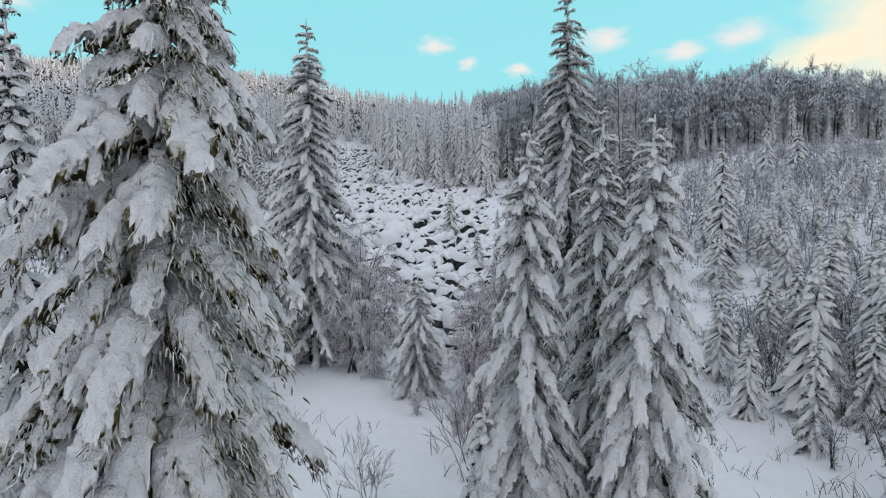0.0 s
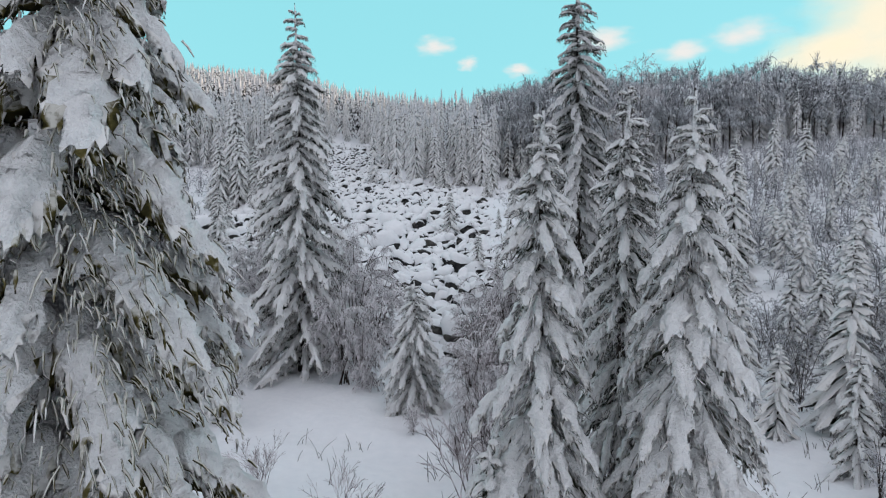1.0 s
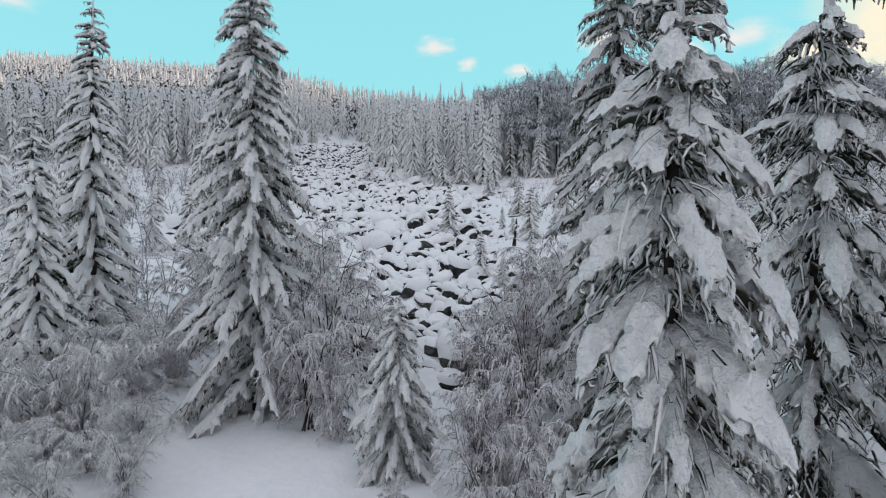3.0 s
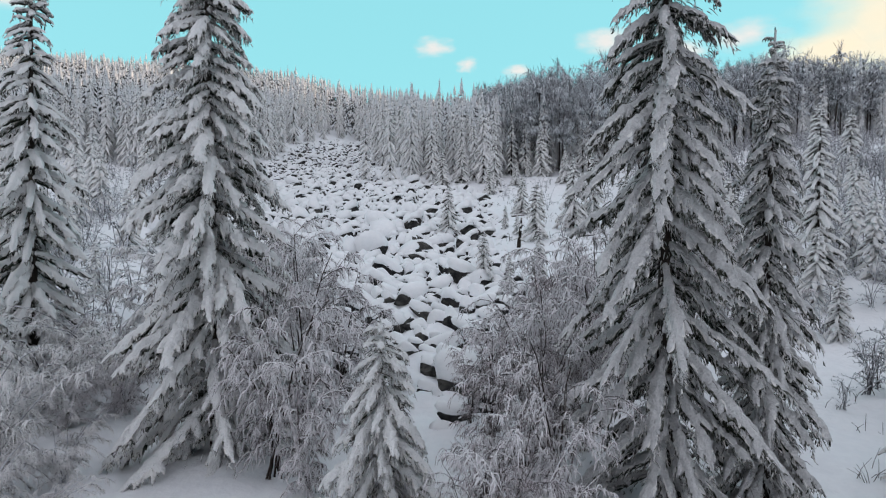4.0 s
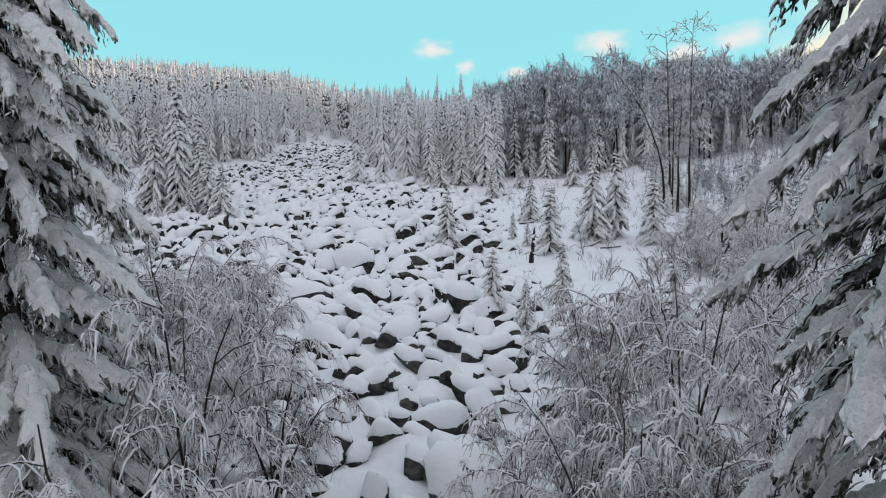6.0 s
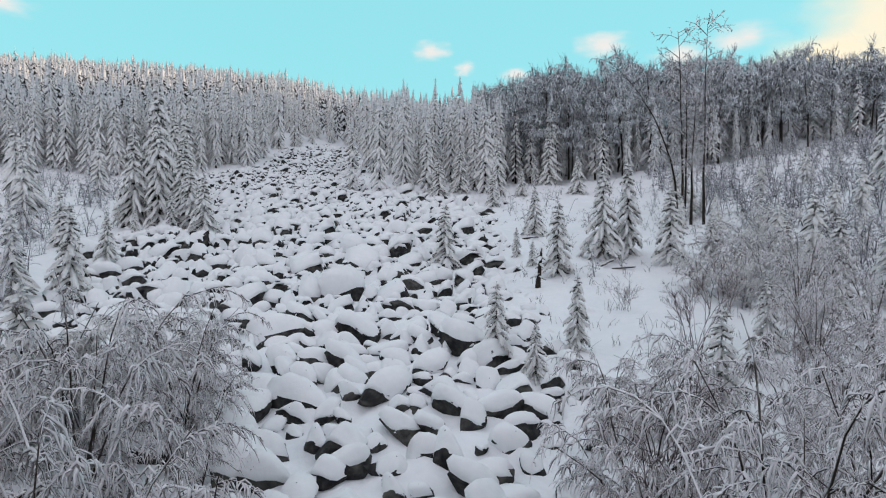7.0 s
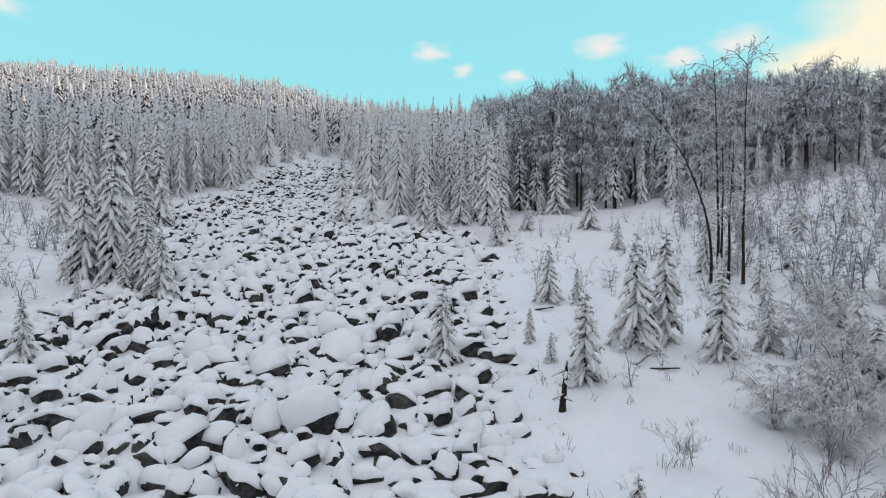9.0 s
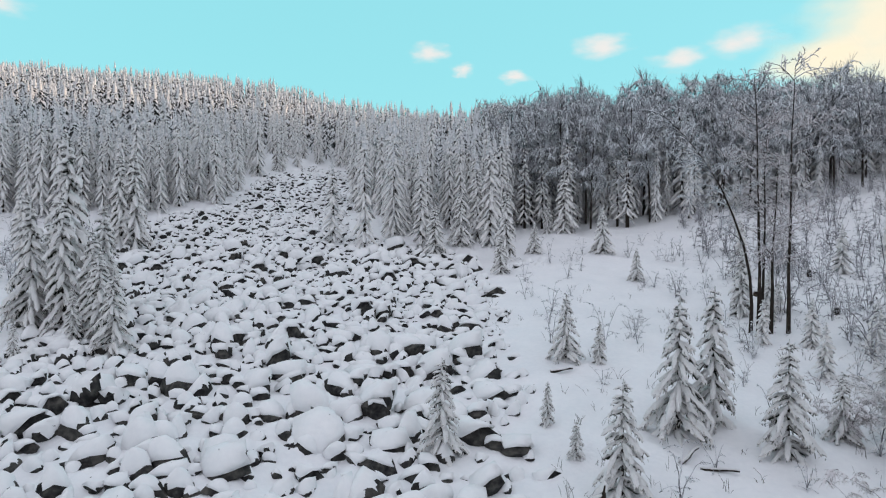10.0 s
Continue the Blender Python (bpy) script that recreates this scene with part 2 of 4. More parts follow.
def snow_sheet(soup, rng, path, wide, high, skirt, cols, hem, teeth=0.5, dark=0.12):
    """Snow lying along a branch: an arched sheet whose edges hang in a ragged curtain of rime.
    slot 0 snow, slot 1 dark needles, slot 2 rime."""
    n = len(path)
    d = np.gradient(path, axis=0)
    d /= np.linalg.norm(d, axis=1)[:, None] + 1e-9
    side = np.stack([d[:, 1], -d[:, 0], np.zeros(n)], -1)
    side /= np.linalg.norm(side, axis=1)[:, None] + 1e-9
    up = np.cross(side, d)
    a = np.linspace(-1.35, 1.35, cols)
    lump = rng.standard_normal((n + 2, cols)).clip(-1.6, 1.6)
    lump = 1 + 0.13 * (lump[1:-1] + 0.6 * lump[:-2] + 0.6 * lump[2:]) + (0.07 * rng.standard_normal((n, cols)) if n > 12 else 0)
    top = path[:, None] + (wide[:, None] * np.sin(a) * lump)[..., None] * side[:, None] + (high[:, None] * np.cos(a) * lump)[..., None] * up[:, None]
    columns, slots = [], []
    for sign, edge in ((-1.0, 0), (1.0, -1)):
        if not hem:
            continue
        slow = np.convolve(rng.random(n + 4), (0.1, 0.25, 0.3, 0.25, 0.1), "valid")
        drop = skirt * np.clip(0.25 + 1.5 * (slow - 0.25), 0.15, 1.6) * (1 + teeth * rng.uniform(-1, 0.8, n))
        rows = []
        for k in range(1, hem + 1):
            t = k / hem
            out = wide * (0.3 * math.sin(2.4 * t) + rng.normal(0, 0.16, n))
            rows.append(top[:, edge] + side * (sign * out)[:, None] - UP * (drop * t * (1 + 0.12 * rng.standard_normal(n)))[:, None] + d * (0.35 * drop * t)[:, None])
        columns.append(rows)
        # greyer rime and dark needles down the hem, partly shading put into the colour
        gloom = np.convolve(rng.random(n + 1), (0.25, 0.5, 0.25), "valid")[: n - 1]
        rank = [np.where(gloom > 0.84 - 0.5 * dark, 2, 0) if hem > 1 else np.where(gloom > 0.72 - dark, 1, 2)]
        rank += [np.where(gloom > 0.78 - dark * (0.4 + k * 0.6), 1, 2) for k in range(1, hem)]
        slots.append(rank)
    ring = [top]
    kind = [np.zeros((n - 1, cols - 1), int)]
    if hem:
        ring = [np.stack(columns[0][::-1], 1), top, np.stack(columns[1], 1)]
        kind = [np.stack(slots[0][::-1], 1), kind[0], np.stack(slots[1], 1)]
    ring, kind = np.concatenate(ring, 1), np.concatenate(kind, 1)
    c = ring.shape[1]
    i, j = np.meshgrid(np.arange(n - 1), np.arange(c - 1), indexing="ij")
    q = np.stack([i * c + j, i * c + j + 1, (i + 1) * c + j + 1, (i + 1) * c + j], -1).reshape(-1, 4)
    soup.add(ring.reshape(-1, 3), q, kind.reshape(-1))


def spruce_branch(rng, base, az, f, L, rich, droop, load, dark):
    """One snowy branch as a soup: slot 0 snow, slot 1 rimed needles, slot 2 hanging rime."""
    soup = Soup()
    out = np.array([math.cos(az), math.sin(az), 0.0])
    across = np.array([-out[1], out[0], 0.0])
    rise = np.interp(f, (0, 0.08, 0.25, 0.5, 1.0), (0.7, 0.15, -0.3, -0.5, -0.55)) * (1 if f < 0.2 else droop) + rng.normal(0, 0.09)
    fall = droop * np.interp(f, (0, 0.1, 0.4, 1.0), (0.3, 0.25, 0.15, 0.06)) * rng.uniform(0.7, 1.35)
    bend = rng.normal(0, 0.12) * L

    def along(q):
        q = np.asarray(q, float)[..., None]
        return base + out * (L * (q - 0.1 * q * q)) + across * (bend * q * q) + UP * (L * (rise * q - fall * q * q))

    n = (3, 4, max(6, min(20, int(5 + L * 7))), max(9, min(48, int(8 + L * 19))))[rich]
    s = np.linspace(0, 1, n)
    body = np.interp(s, (0, 0.15, 0.5, 0.75, 0.92, 1.0), (0.5, 0.85, 1.0, 0.88, 0.5, 0.1))
    w = load * float(np.clip(0.06 + 0.065 * L, 0.05, 0.21) * min(1.0, 0.45 + 4 * f)) * rng.uniform(0.75, 1.25) * (2.6, 1.5, 1.05, 1.0)[rich]
    skirt = float(np.clip(0.07 + 0.13 * L, 0.06, 0.34)) * min(1.0, 0.3 + 3 * f) * (0.8, 1.1, 1.0, 1.0)[rich] * (0.6 + 0.4 * load)
    path = along(s)
    if rich > 1:
        path[1:, 2] += 0.14 * w * np.convolve(rng.normal(0, 1.0, n + 1), (0.3, 0.4, 0.3), "valid")
        swell = np.convolve(np.pad(rng.standard_normal(n).clip(-1.5, 1.5), 2, mode="edge"), (0.15, 0.25, 0.2, 0.25, 0.15), "valid")
        body = body * (1 + 0.4 * swell)
    if rich == 0:
        snow_sheet(soup, rng, path, w * body, 0.9 * w * body, None, 3, 0)
        soup.m[-1] = np.ones(len(soup.f[-1]), int)
        return soup
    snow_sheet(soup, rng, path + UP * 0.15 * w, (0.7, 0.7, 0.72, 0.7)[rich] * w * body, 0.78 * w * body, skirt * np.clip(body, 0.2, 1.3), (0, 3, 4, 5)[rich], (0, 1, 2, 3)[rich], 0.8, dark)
    if rich == 1:
        return soup
    # the dark branch under the snow
    under = slice(0, max(3, int(0.75 * n)), 2 if rich == 3 else 1)
    tube(soup, path[under] - UP * 0.45 * w, 0.42 * (w * body)[under], 0.5 * (w * body)[under], 3, 1, 0.25, rng)
    # side boughs with curtains of their own
    subs = int((0.8 + 0.7 * L if rich == 2 else 1.0 + 1.2 * L) * min(1.0, L))
    slope = lambda q: rise - 2 * fall * q
    m = 5 if rich == 2 else 7
    t = np.linspace(0, 1, m)
    shape = np.interp(t, (0, 0.3, 0.8, 1), (0.8, 1.0, 0.8, 0.2))
    for k in range(subs):
        q = 0.15 + 0.75 * (k + rng.random()) / subs
        sign = 1.0 if k % 2 else -1.0
        l = (L * (0.2 * (1 - q) + 0.04) + 0.08) * rng.uniform(0.6, 1.2)
        way = out * rng.uniform(0.6, 0.95) + across * (sign * rng.uniform(0.35, 0.7))
        sub = along(q) + np.outer(t, way) * l + np.outer(l * (slope(q) * 0.8 * t - 0.3 * droop * t * t), UP)
        sw = 0.5 * w * rng.uniform(0.7, 1.2) * shape
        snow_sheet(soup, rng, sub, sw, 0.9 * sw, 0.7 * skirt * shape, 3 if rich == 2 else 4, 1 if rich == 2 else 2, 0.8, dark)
    # loose rimed twigs at the hem
    count = int((7 if rich == 2 else 34) * (0.4 + L))
    q = rng.uniform(0.06, 1.0, count)
    sign = rng.choice((-1.0, 1.0), count)
    root = along(q) + across * (sign * w * np.interp(q, s, body) * rng.uniform(0.2, 1.0, count))[:, None] - UP * (skirt * rng.uniform(0.1, 0.9, count))[:, None]
    l = (0.04 + 0.16 * rng.random(count) ** 1.5) * min(1.0, 0.35 + 0.4 * L) * (1.0 if rich == 3 else 1.6)
    drop = across * (sign * rng.uniform(-0.1, 0.6, count))[:, None] + out * rng.uniform(-0.1, 0.6, count)[:, None] - UP * rng.uniform(0.6, 1.1, count)[:, None]
    t = np.array([0, 0.5, 1.0])
    hang = root[:, None] + drop[:, None] * (l[:, None] * t)[..., None] + rng.normal(0, 0.01, (count, 3, 3))
    thick = rng.uniform(0.008, 0.018, count)[:, None] * (1.0 if rich == 3 else 1.7) * np.array([1.0, 1.1, 0.5])
    coat = rng.random(count)
    for slot, pick in ((2, coat < 0.6), (1, coat >= 0.6)):
        if pick.any():
            soup.many(hang[pick], thick[pick], thick[pick], 3, 0.2, rng, slot)
    return soup


def spruce_soups(height, radius, seed, gap, rich, low=0.05, droop=1.0, load=1.0, bare=0.0, shape=None, dark=0.14):
    """Trunk and branches of one spruce. rich: 3 close, 2 middle, 1 far, 0 distant."""
    rng = np.random.default_rng(seed)
    trunk, branches = Soup(), []
    zs = np.linspace(0, height, 7)
    lean = rng.normal(0, 0.01, 2) * height
    axis = lambda z: np.array([lean[0] * (z / height) ** 2, lean[1] * (z / height) ** 2, z])
    taper = (0.011 * height + 0.03) * (1 - zs / height) + 0.014
    tube(trunk, [axis(z) for z in zs], taper, taper, 7 if rich > 1 else 4)
    if rich > 1:
        tip = Soup()
        tz = np.linspace(0.86, 0.995, 9)
        fat = np.linspace(0.075, 0.022, 9)
        tube(tip, [axis(q * height) + np.array([0.012, -0.012, 0]) for q in tz], fat, fat, 5, 0, 0.3, rng)
        branches.append(tip)
    if rich < 2:
        tip = Soup()
        tz = np.linspace(0.8, 1.0, 4) * height
        tube(tip, [axis(q) for q in tz], np.array([0.2, 0.13, 0.06, 0.01]) * radius, np.array([0.2, 0.13, 0.06, 0.01]) * radius, 4, 1, 0.25, rng)
        branches.append(tip)
    z, turn = height * low, rng.uniform(0, 6.3)
    while z < height * 0.985:
        f = 1 - z / height
        reach = radius * (f ** 0.75) * (1.0 if f < 0.78 else 1.0 - 1.1 * (f - 0.78))
        if shape:
            reach = radius * float(np.interp(f, (0.0, 0.2, 0.4, 0.6, 0.75, 1.0), shape))
        count = (3.8, 4.6, 5, 5.4)[rich] if f > 0.1 else 3.6
        count = int(count + rng.random())
        turn += rng.uniform(0.3, 0.9)
        for k in range(count):
            if rng.random() < bare:
                continue
            az = turn + (k + rng.uniform(-0.33, 0.33)) * 2 * math.pi / count
            L = reach * (rng.uniform(0.62, 1.15) if rich > 1 else rng.uniform(0.55, 1.25)) + 0.14
            branches.append(spruce_branch(rng, axis(z + rng.uniform(-0.4, 0.4) * gap), az, f, L, rich, droop, load, dark))
        z += gap * np.interp(f, (0, 0.08, 0.3, 1.0), (0.45, 0.6, 0.85, 1.15)) * rng.uniform(0.85, 1.15)
    return trunk, branches


def joined(soups):
    s = Soup()
    for b in soups:
        v, q, m = b.arrays()
        s.v.append(v)
        s.f.append(q + s.n)
        s.m.append(m)
        s.n += len(v)
    return s


def spruce_meshes(height, radius, seed, gap, rich, needle=None, **more):
    t, b = spruce_soups(height, radius, seed, gap, rich, **more)
    return soup_mesh("trunk", t, [BARK]), soup_mesh("crown", joined(b), [SNOW, needle or NEEDLES, HANGING_RIME])


def stand(meshes, name, x, y, label, category="spruce", group="", scale=(1, 1, 1), spin=0.0, sink=0.1, names=("trunk", "crown")):
    ob = new(name)
    ob.location = (x, y, float(ground_z(x, y)) - sink)
    ob.rotation_euler = (0, 0, spin)
    ob.scale = scale
    for n, me in zip(names, meshes):
        p = part(n, me, ob)
        if n != "trunk":
            p["kind"] = "stuff"
    return tagged(ob, label, category, group)


def big_spruce(x, y, h, r, seed, gap, rich, label, droop, load, needle=None, shape=None, dark=0.14, cover=None):
    """A spruce near the flight line, each branch a part of its own."""
    t, branches = spruce_soups(h, r, seed, gap, rich, droop=droop, load=load, shape=shape, dark=dark)
    cover = cover or SNOW
    if rich < 3:
        stand([soup_mesh("trunk", t, [BARK]), soup_mesh("crown", joined(branches), [cover, needle or NEEDLES, HANGING_RIME])], "spruce", x, y, label)
        return
    ob = stand([soup_mesh("trunk", t, [BARK])], "spruce", x, y, label)
    # dark twigs hanging round the trunk, under the snow; on the mossy tree most of them on its lee side
    rng, inner, count = np.random.default_rng(seed), Soup(), int((190 if shape else 150) * h)
    f = rng.uniform(0.1, 0.95, count)
    az = rng.normal(-0.72, 0.22, count) if shape else rng.uniform(0, 6.3, count)
    reach = np.interp(f, (0.0, 0.2, 0.4, 0.6, 0.75, 1.0), shape) if shape else f ** 0.75 * np.where(f < 0.78, 1.0, 1.0 - 1.1 * (f - 0.78))
    far = r * reach * (rng.uniform(0.3, 0.95, count) if shape else rng.uniform(0.08, 0.62, count))
    way = np.stack([np.cos(az), np.sin(az), np.full(count, -0.5)], -1) + rng.normal(0, 0.35, (count, 3))
    root = np.stack([np.cos(az) * far, np.sin(az) * far, h * (1 - f) - 0.55 * far], -1)
    size = rng.uniform(0.05, 0.14, count) * (1.0 if shape else 1.3)
    bend = np.linspace(0, 1, 3)
    twigs = root[:, None] + way[:, None] * (size[:, None] * bend)[..., None] - UP * (0.6 * size[:, None] * bend ** 2)[..., None]
    thick = rng.uniform(0.007, 0.018, count)[:, None] * np.array([0.9, 1.0, 0.4])
    mossy = rng.random(count) < 0.85
    for slot, pick in ((1, mossy), (2, ~mossy)):
        inner.many(twigs[pick], thick[pick], thick[pick], 3, 0.2, rng, slot)
    part("inner_foliage", soup_mesh("inner_foliage", inner, [cover, needle if shape else NEEDLES, HANGING_RIME]), ob, "olive-brown mossy twigs with rime" if shape else "dark twigs with little rime")["kind"] = "stuff"
    for b in branches:
        part("branch", soup_mesh("branch", b, [cover, needle or NEEDLES, HANGING_RIME]), ob)


# big spruces along the flight line: x, y, height, foot radius, seed, gap, richness, label
BIG = [
    (-3.85, 8.7, 13.6, 3.5, 21, 0.42, 3, "tall spruce with heavy drooping snow-covered branches and mossy inner twigs", 1.25, 1.28, MOSSY_NEEDLES, (0.0, 0.37, 0.66, 0.66, 0.55, 0.48), 0.16),
    (-9.3, 14.0, 12.8, 1.9, 22, 0.45, 2, "slender snow-covered spruce at the edge of the clearing", 1.0, 1.0),
    (1.75, 13.4, 10.0, 1.95, 23, 0.4, 3, "spruce wrapped in thick drooping snow beside two others", 1.55, 1.18, WHITE_NEEDLES),
    (3.6, 14.9, 10.6, 2.0, 24, 0.44, 3, "snow-laden spruce with dark inner branches in a clump", 1.2, 0.9, None, None, 0.3),
    (4.3, 13.1, 10.3, 2.45, 25, 0.42, 3, "broad spruce with thick white hanging branches in a clump", 1.5, 1.2, WHITE_NEEDLES),
    (5.9, 29.4, 18.2, 4.0, 26, 0.55, 3, "very tall spruce with grey frosted branches beside the boulder field", 1.1, 0.78, None, None, 0.42, GREY_SNOW),
    (8.6, 29.7, 12.4, 2.0, 27, 0.45, 3, "slim snowy spruce close behind a very tall one", 1.2, 0.95, None, None, 0.3, GREY_SNOW),
    (-6.9, 33.3, 18.0, 4.15, 28, 0.52, 3, "tall symmetrical snow-covered spruce at the edge of the clearing", 1.0, 0.95),
    (-15.8, 34.0, 12.0, 2.4, 29, 0.55, 2, "snow-covered spruce standing before a taller one", 1.1, 1.0),
    (-16.6, 39.4, 18.0, 3.5, 30, 0.6, 2, "tall frosted spruce with layered branches", 1.0, 0.95),
    (-1.1, 27.5, 5.3, 2.15, 31, 0.3, 3, "young spruce with drooping snowy branches among shrubs", 1.15, 0.95, WHITE_NEEDLES),
    (0.8, 12.9, 4.3, 0.75, 32, 0.4, 2, "small narrow spruce buried in snow", 1.3, 1.3),
    (22.1, 50.3, 12.0, 2.3, 33, 0.6, 2, "snow-covered spruce on the shrubby slope", 1.0, 1.0),
]
for row in BIG:
    big_spruce(*row)

# young spruces on the open snow: x, y, height
YOUNG_KINDS = [spruce_meshes(6.0, rad, 50 + i, 0.42 if i < 3 else 0.3, 2 if i < 3 else 1, droop=dr, load=ld) for i, (rad, dr, ld) in enumerate(((2.0, 1.0, 1.0), (1.7, 1.15, 1.1), (2.1, 0.95, 0.95), (1.8, 1.1, 1.0), (1.5, 1.0, 1.1)))]
YOUNG = [
    (-31.8, 100.4, 16.5), (-30.4, 97.0, 11.5), (-29.6, 102.0, 10.0), (-33.6, 98.0, 11.0), (-27.4, 96.0, 8.5), (-25.8, 94.0, 7.0), (-35.0, 103.0, 9.0), (-43.7, 133.4, 13.5), (-41.9, 133.7, 13.7), (-23.3, 91.2, 6.3), (-27.3, 92.9, 4.2), (-28.8, 99.5, 7.0), (-34.7, 100.2, 3.4), (-29.2, 88.9, 2.8),
    (0.9, 76.5, 5.0), (9.7, 88.7, 4.8), (11.9, 88.0, 3.1), (8.9, 72.1, 5.4), (13.6, 78.0, 7.6), (15.9, 79.0, 7.7), (18.1, 75.4, 6.0), (21.9, 77.1, 3.7),
    (6.8, 79.3, 2.5), (7.6, 75.6, 2.0), (22.4, 113.4, 3.7), (27.2, 99.4, 5.7), (3.0, 55.1, 3.4), (4.4, 52.8, 2.3), (6.7, 55.6, 3.6), (9.5, 47.2, 4.6),
    (15.4, 55.8, 3.5), (22.5, 61.8, 5.6), (-23.1, 67.5, 6.0), (-24.7, 75.1, 4.1), (12.5, 21.0, 4.0), (18.5, 26.0, 5.4), (21.5, 30.5, 6.0), (17.0, 33.0, 5.0), (14.2, 17.5, 3.4), (20.0, 35.5, 5.2), (16.4, 20.4, 3.2), (23.6, 38.5, 5.9), (15.8, 23.0, 4.2), (48.6, 95.7, 10.1),
    (54.9, 98.5, 8.7), (47.2, 77.2, 5.5), (55.1, 83.0, 5.1), (0.3, 130.7, 6.9), (3.9, 135.8, 8.1), (9.6, 127.4, 9.5), (8.3, 121.4, 5.0), (13.8, 130.5, 4.6),
    (18.0, 144.0, 5.0), (20.5, 143.7, 9.7), (22.2, 127.1, 6.3), (19.0, 66.0, 3.4), (24.0, 70.0, 4.4), (28.0, 80.0, 4.0), (25.0, 55.0, 4.8), (19.5, 44.0, 3.2), (14.5, 24.5, 6.0), (17.5, 23.0, 6.5), (19.0, 27.0, 7.0), (16.2, 27.5, 5.0), (13.2, 30.0, 4.5), (20.5, 24.5, 6.5), (12.0, 24.6, 3.5), (-25.0, 47.0, 8.0), (-23.0, 41.0, 5.0), (-29.0, 56.0, 9.0), (-34.0, 66.0, 7.0), (-38.0, 80.0, 8.0), (-30.0, 62.0, 5.0), (-42.0, 92.0, 9.0), (-50.0, 105.0, 10.0), (-46.0, 72.0, 9.0), (-55.0, 88.0, 10.0), (-37.0, 108.0, 5.0), (-60.0, 118.0, 11.0), (-52.0, 125.0, 9.0),
]
rng = np.random.default_rng(7)
while len(YOUNG) < 175:
    y = rng.uniform(36, 118)
    x = rng.uniform(17 + 0.08 * y, 20 + 0.45 * y) if len(YOUNG) % 4 else field_left(y) - rng.uniform(3, 22)
    YOUNG.append((x, y, rng.uniform(2.2, 6.2)))
for i, (x, y, h) in enumerate(YOUNG):
    k = h / 6.0
    w = min(k, 0.55 + 0.5 * k)
    label = "young spruce bowed with snow on the open slope" if h < 7 else "snow-covered spruce at the edge of the boulder field"
    stand(YOUNG_KINDS[i % 3 if i < 60 else 3 + i % 2], "spruce", x, y, label, group="young spruces on the slope", scale=(w, w, k), spin=i * 2.1)


# ---- forest ----
def join_spots(name, spots, kinds, label, category):
    """Distant trees as one mesh."""
    src = []
    for kind in kinds:
        v, q, m, n, base = [], [], [], 0, 0
        for me in kind:
            co = np.zeros(len(me.vertices) * 3, np.float32)
            me.vertices.foreach_get("co", co)
            f = np.zeros(len(me.loops), np.int32)
            me.loops.foreach_get("vertex_index", f)
            v.append(co.reshape(-1, 3))
            q.append(f.reshape(-1, 4) + n)
            mi = np.zeros(len(me.polygons), np.int32)
            me.polygons.foreach_get('material_index', mi)
            m.append(mi + base)
            base += len(me.materials)
            n += len(v[-1])
        src.append((np.concatenate(v), np.concatenate(q), np.concatenate(m)))
    vs, qs, ms, n = [], [], [], 0
    for x, y, s, a, r in spots:
        v, q, m = src[int(r * 97) % len(src)]
        c, d = math.cos(a) * s, math.sin(a) * s
        w = np.stack([v[:, 0] * c - v[:, 1] * d + x, v[:, 0] * d + v[:, 1] * c + y, v[:, 2] * s * (0.85 + 0.3 * r) + float(ground_z(x, y)) - 0.2], -1)
        vs.append(w)
        qs.append(q + n)
        ms.append(m)
        n += len(v)
    mats = [m for me in kinds[0] for m in me.materials]
    ob = new(name, mesh_from(name, np.concatenate(vs), np.concatenate(qs), np.concatenate(ms), mats))
    return tagged(ob, label, category, kind="stuff")


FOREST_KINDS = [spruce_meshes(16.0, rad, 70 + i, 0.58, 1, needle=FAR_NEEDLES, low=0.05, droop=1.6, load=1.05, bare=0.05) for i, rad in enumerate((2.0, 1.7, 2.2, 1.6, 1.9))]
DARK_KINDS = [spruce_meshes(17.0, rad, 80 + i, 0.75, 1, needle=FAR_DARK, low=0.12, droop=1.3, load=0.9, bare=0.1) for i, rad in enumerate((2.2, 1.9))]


def forest_spots(seed, tries, ymin, ymax, umin, umax, gap, keep):
    r = np.random.default_rng(seed)
    cells, spots = {}, []
    for _ in range(tries):
        y = r.uniform(ymin, ymax)
        x = r.uniform(umin, umax) * (y - 15)
        if not keep(x, y):
            continue
        c = (int(x // gap), int(y // gap))
        if c in cells:
            continue
        cells[c] = 1
        spots.append((x, y, r.uniform(0.8, 1.15), r.uniform(0, 6.3), r.random()))
    return spots


def front_line(x):
    """Where the wood begins, up the slope."""
    return np.interp(x, (-120, -80, -48, -38, -36, -20, -9, -6, 5, 16, 30, 45, 70, 130), (138, 149, 152, 155, 158, 168, 156, 139, 141, 149, 143, 141, 149, 168))


def wooded(x, y):
    return y > front_line(x) and in_field(np.array(x), np.array(y)) < 0.1


FRONT = [(x, y, s, a, r) for x, y, s, a, r in forest_spots(5, 6500, 98, 190, -0.9, 0.9, 2.8, lambda x, y: wooded(x, y) and y < front_line(x) + 16)]
FRONT.sort(key=lambda s: s[1] - front_line(s[0]))
for x, y, s, a, r in FRONT[:200]:
    dark = x > 12 and r < 0.35
    if x > 14 and 0.35 < r < 0.7:
        continue
    if x > 14 and not dark:
        s *= 0.66
    kinds = DARK_KINDS if dark else FOREST_KINDS
    stand(kinds[int(r * 97) % len(kinds)], "spruce", x, y, "dark frosted spruce at the edge of the wood" if dark else "snow-white spruce at the edge of the wood", group="spruces at the wood's edge", scale=(s, s, s * (0.85 + 0.3 * r)), spin=a)
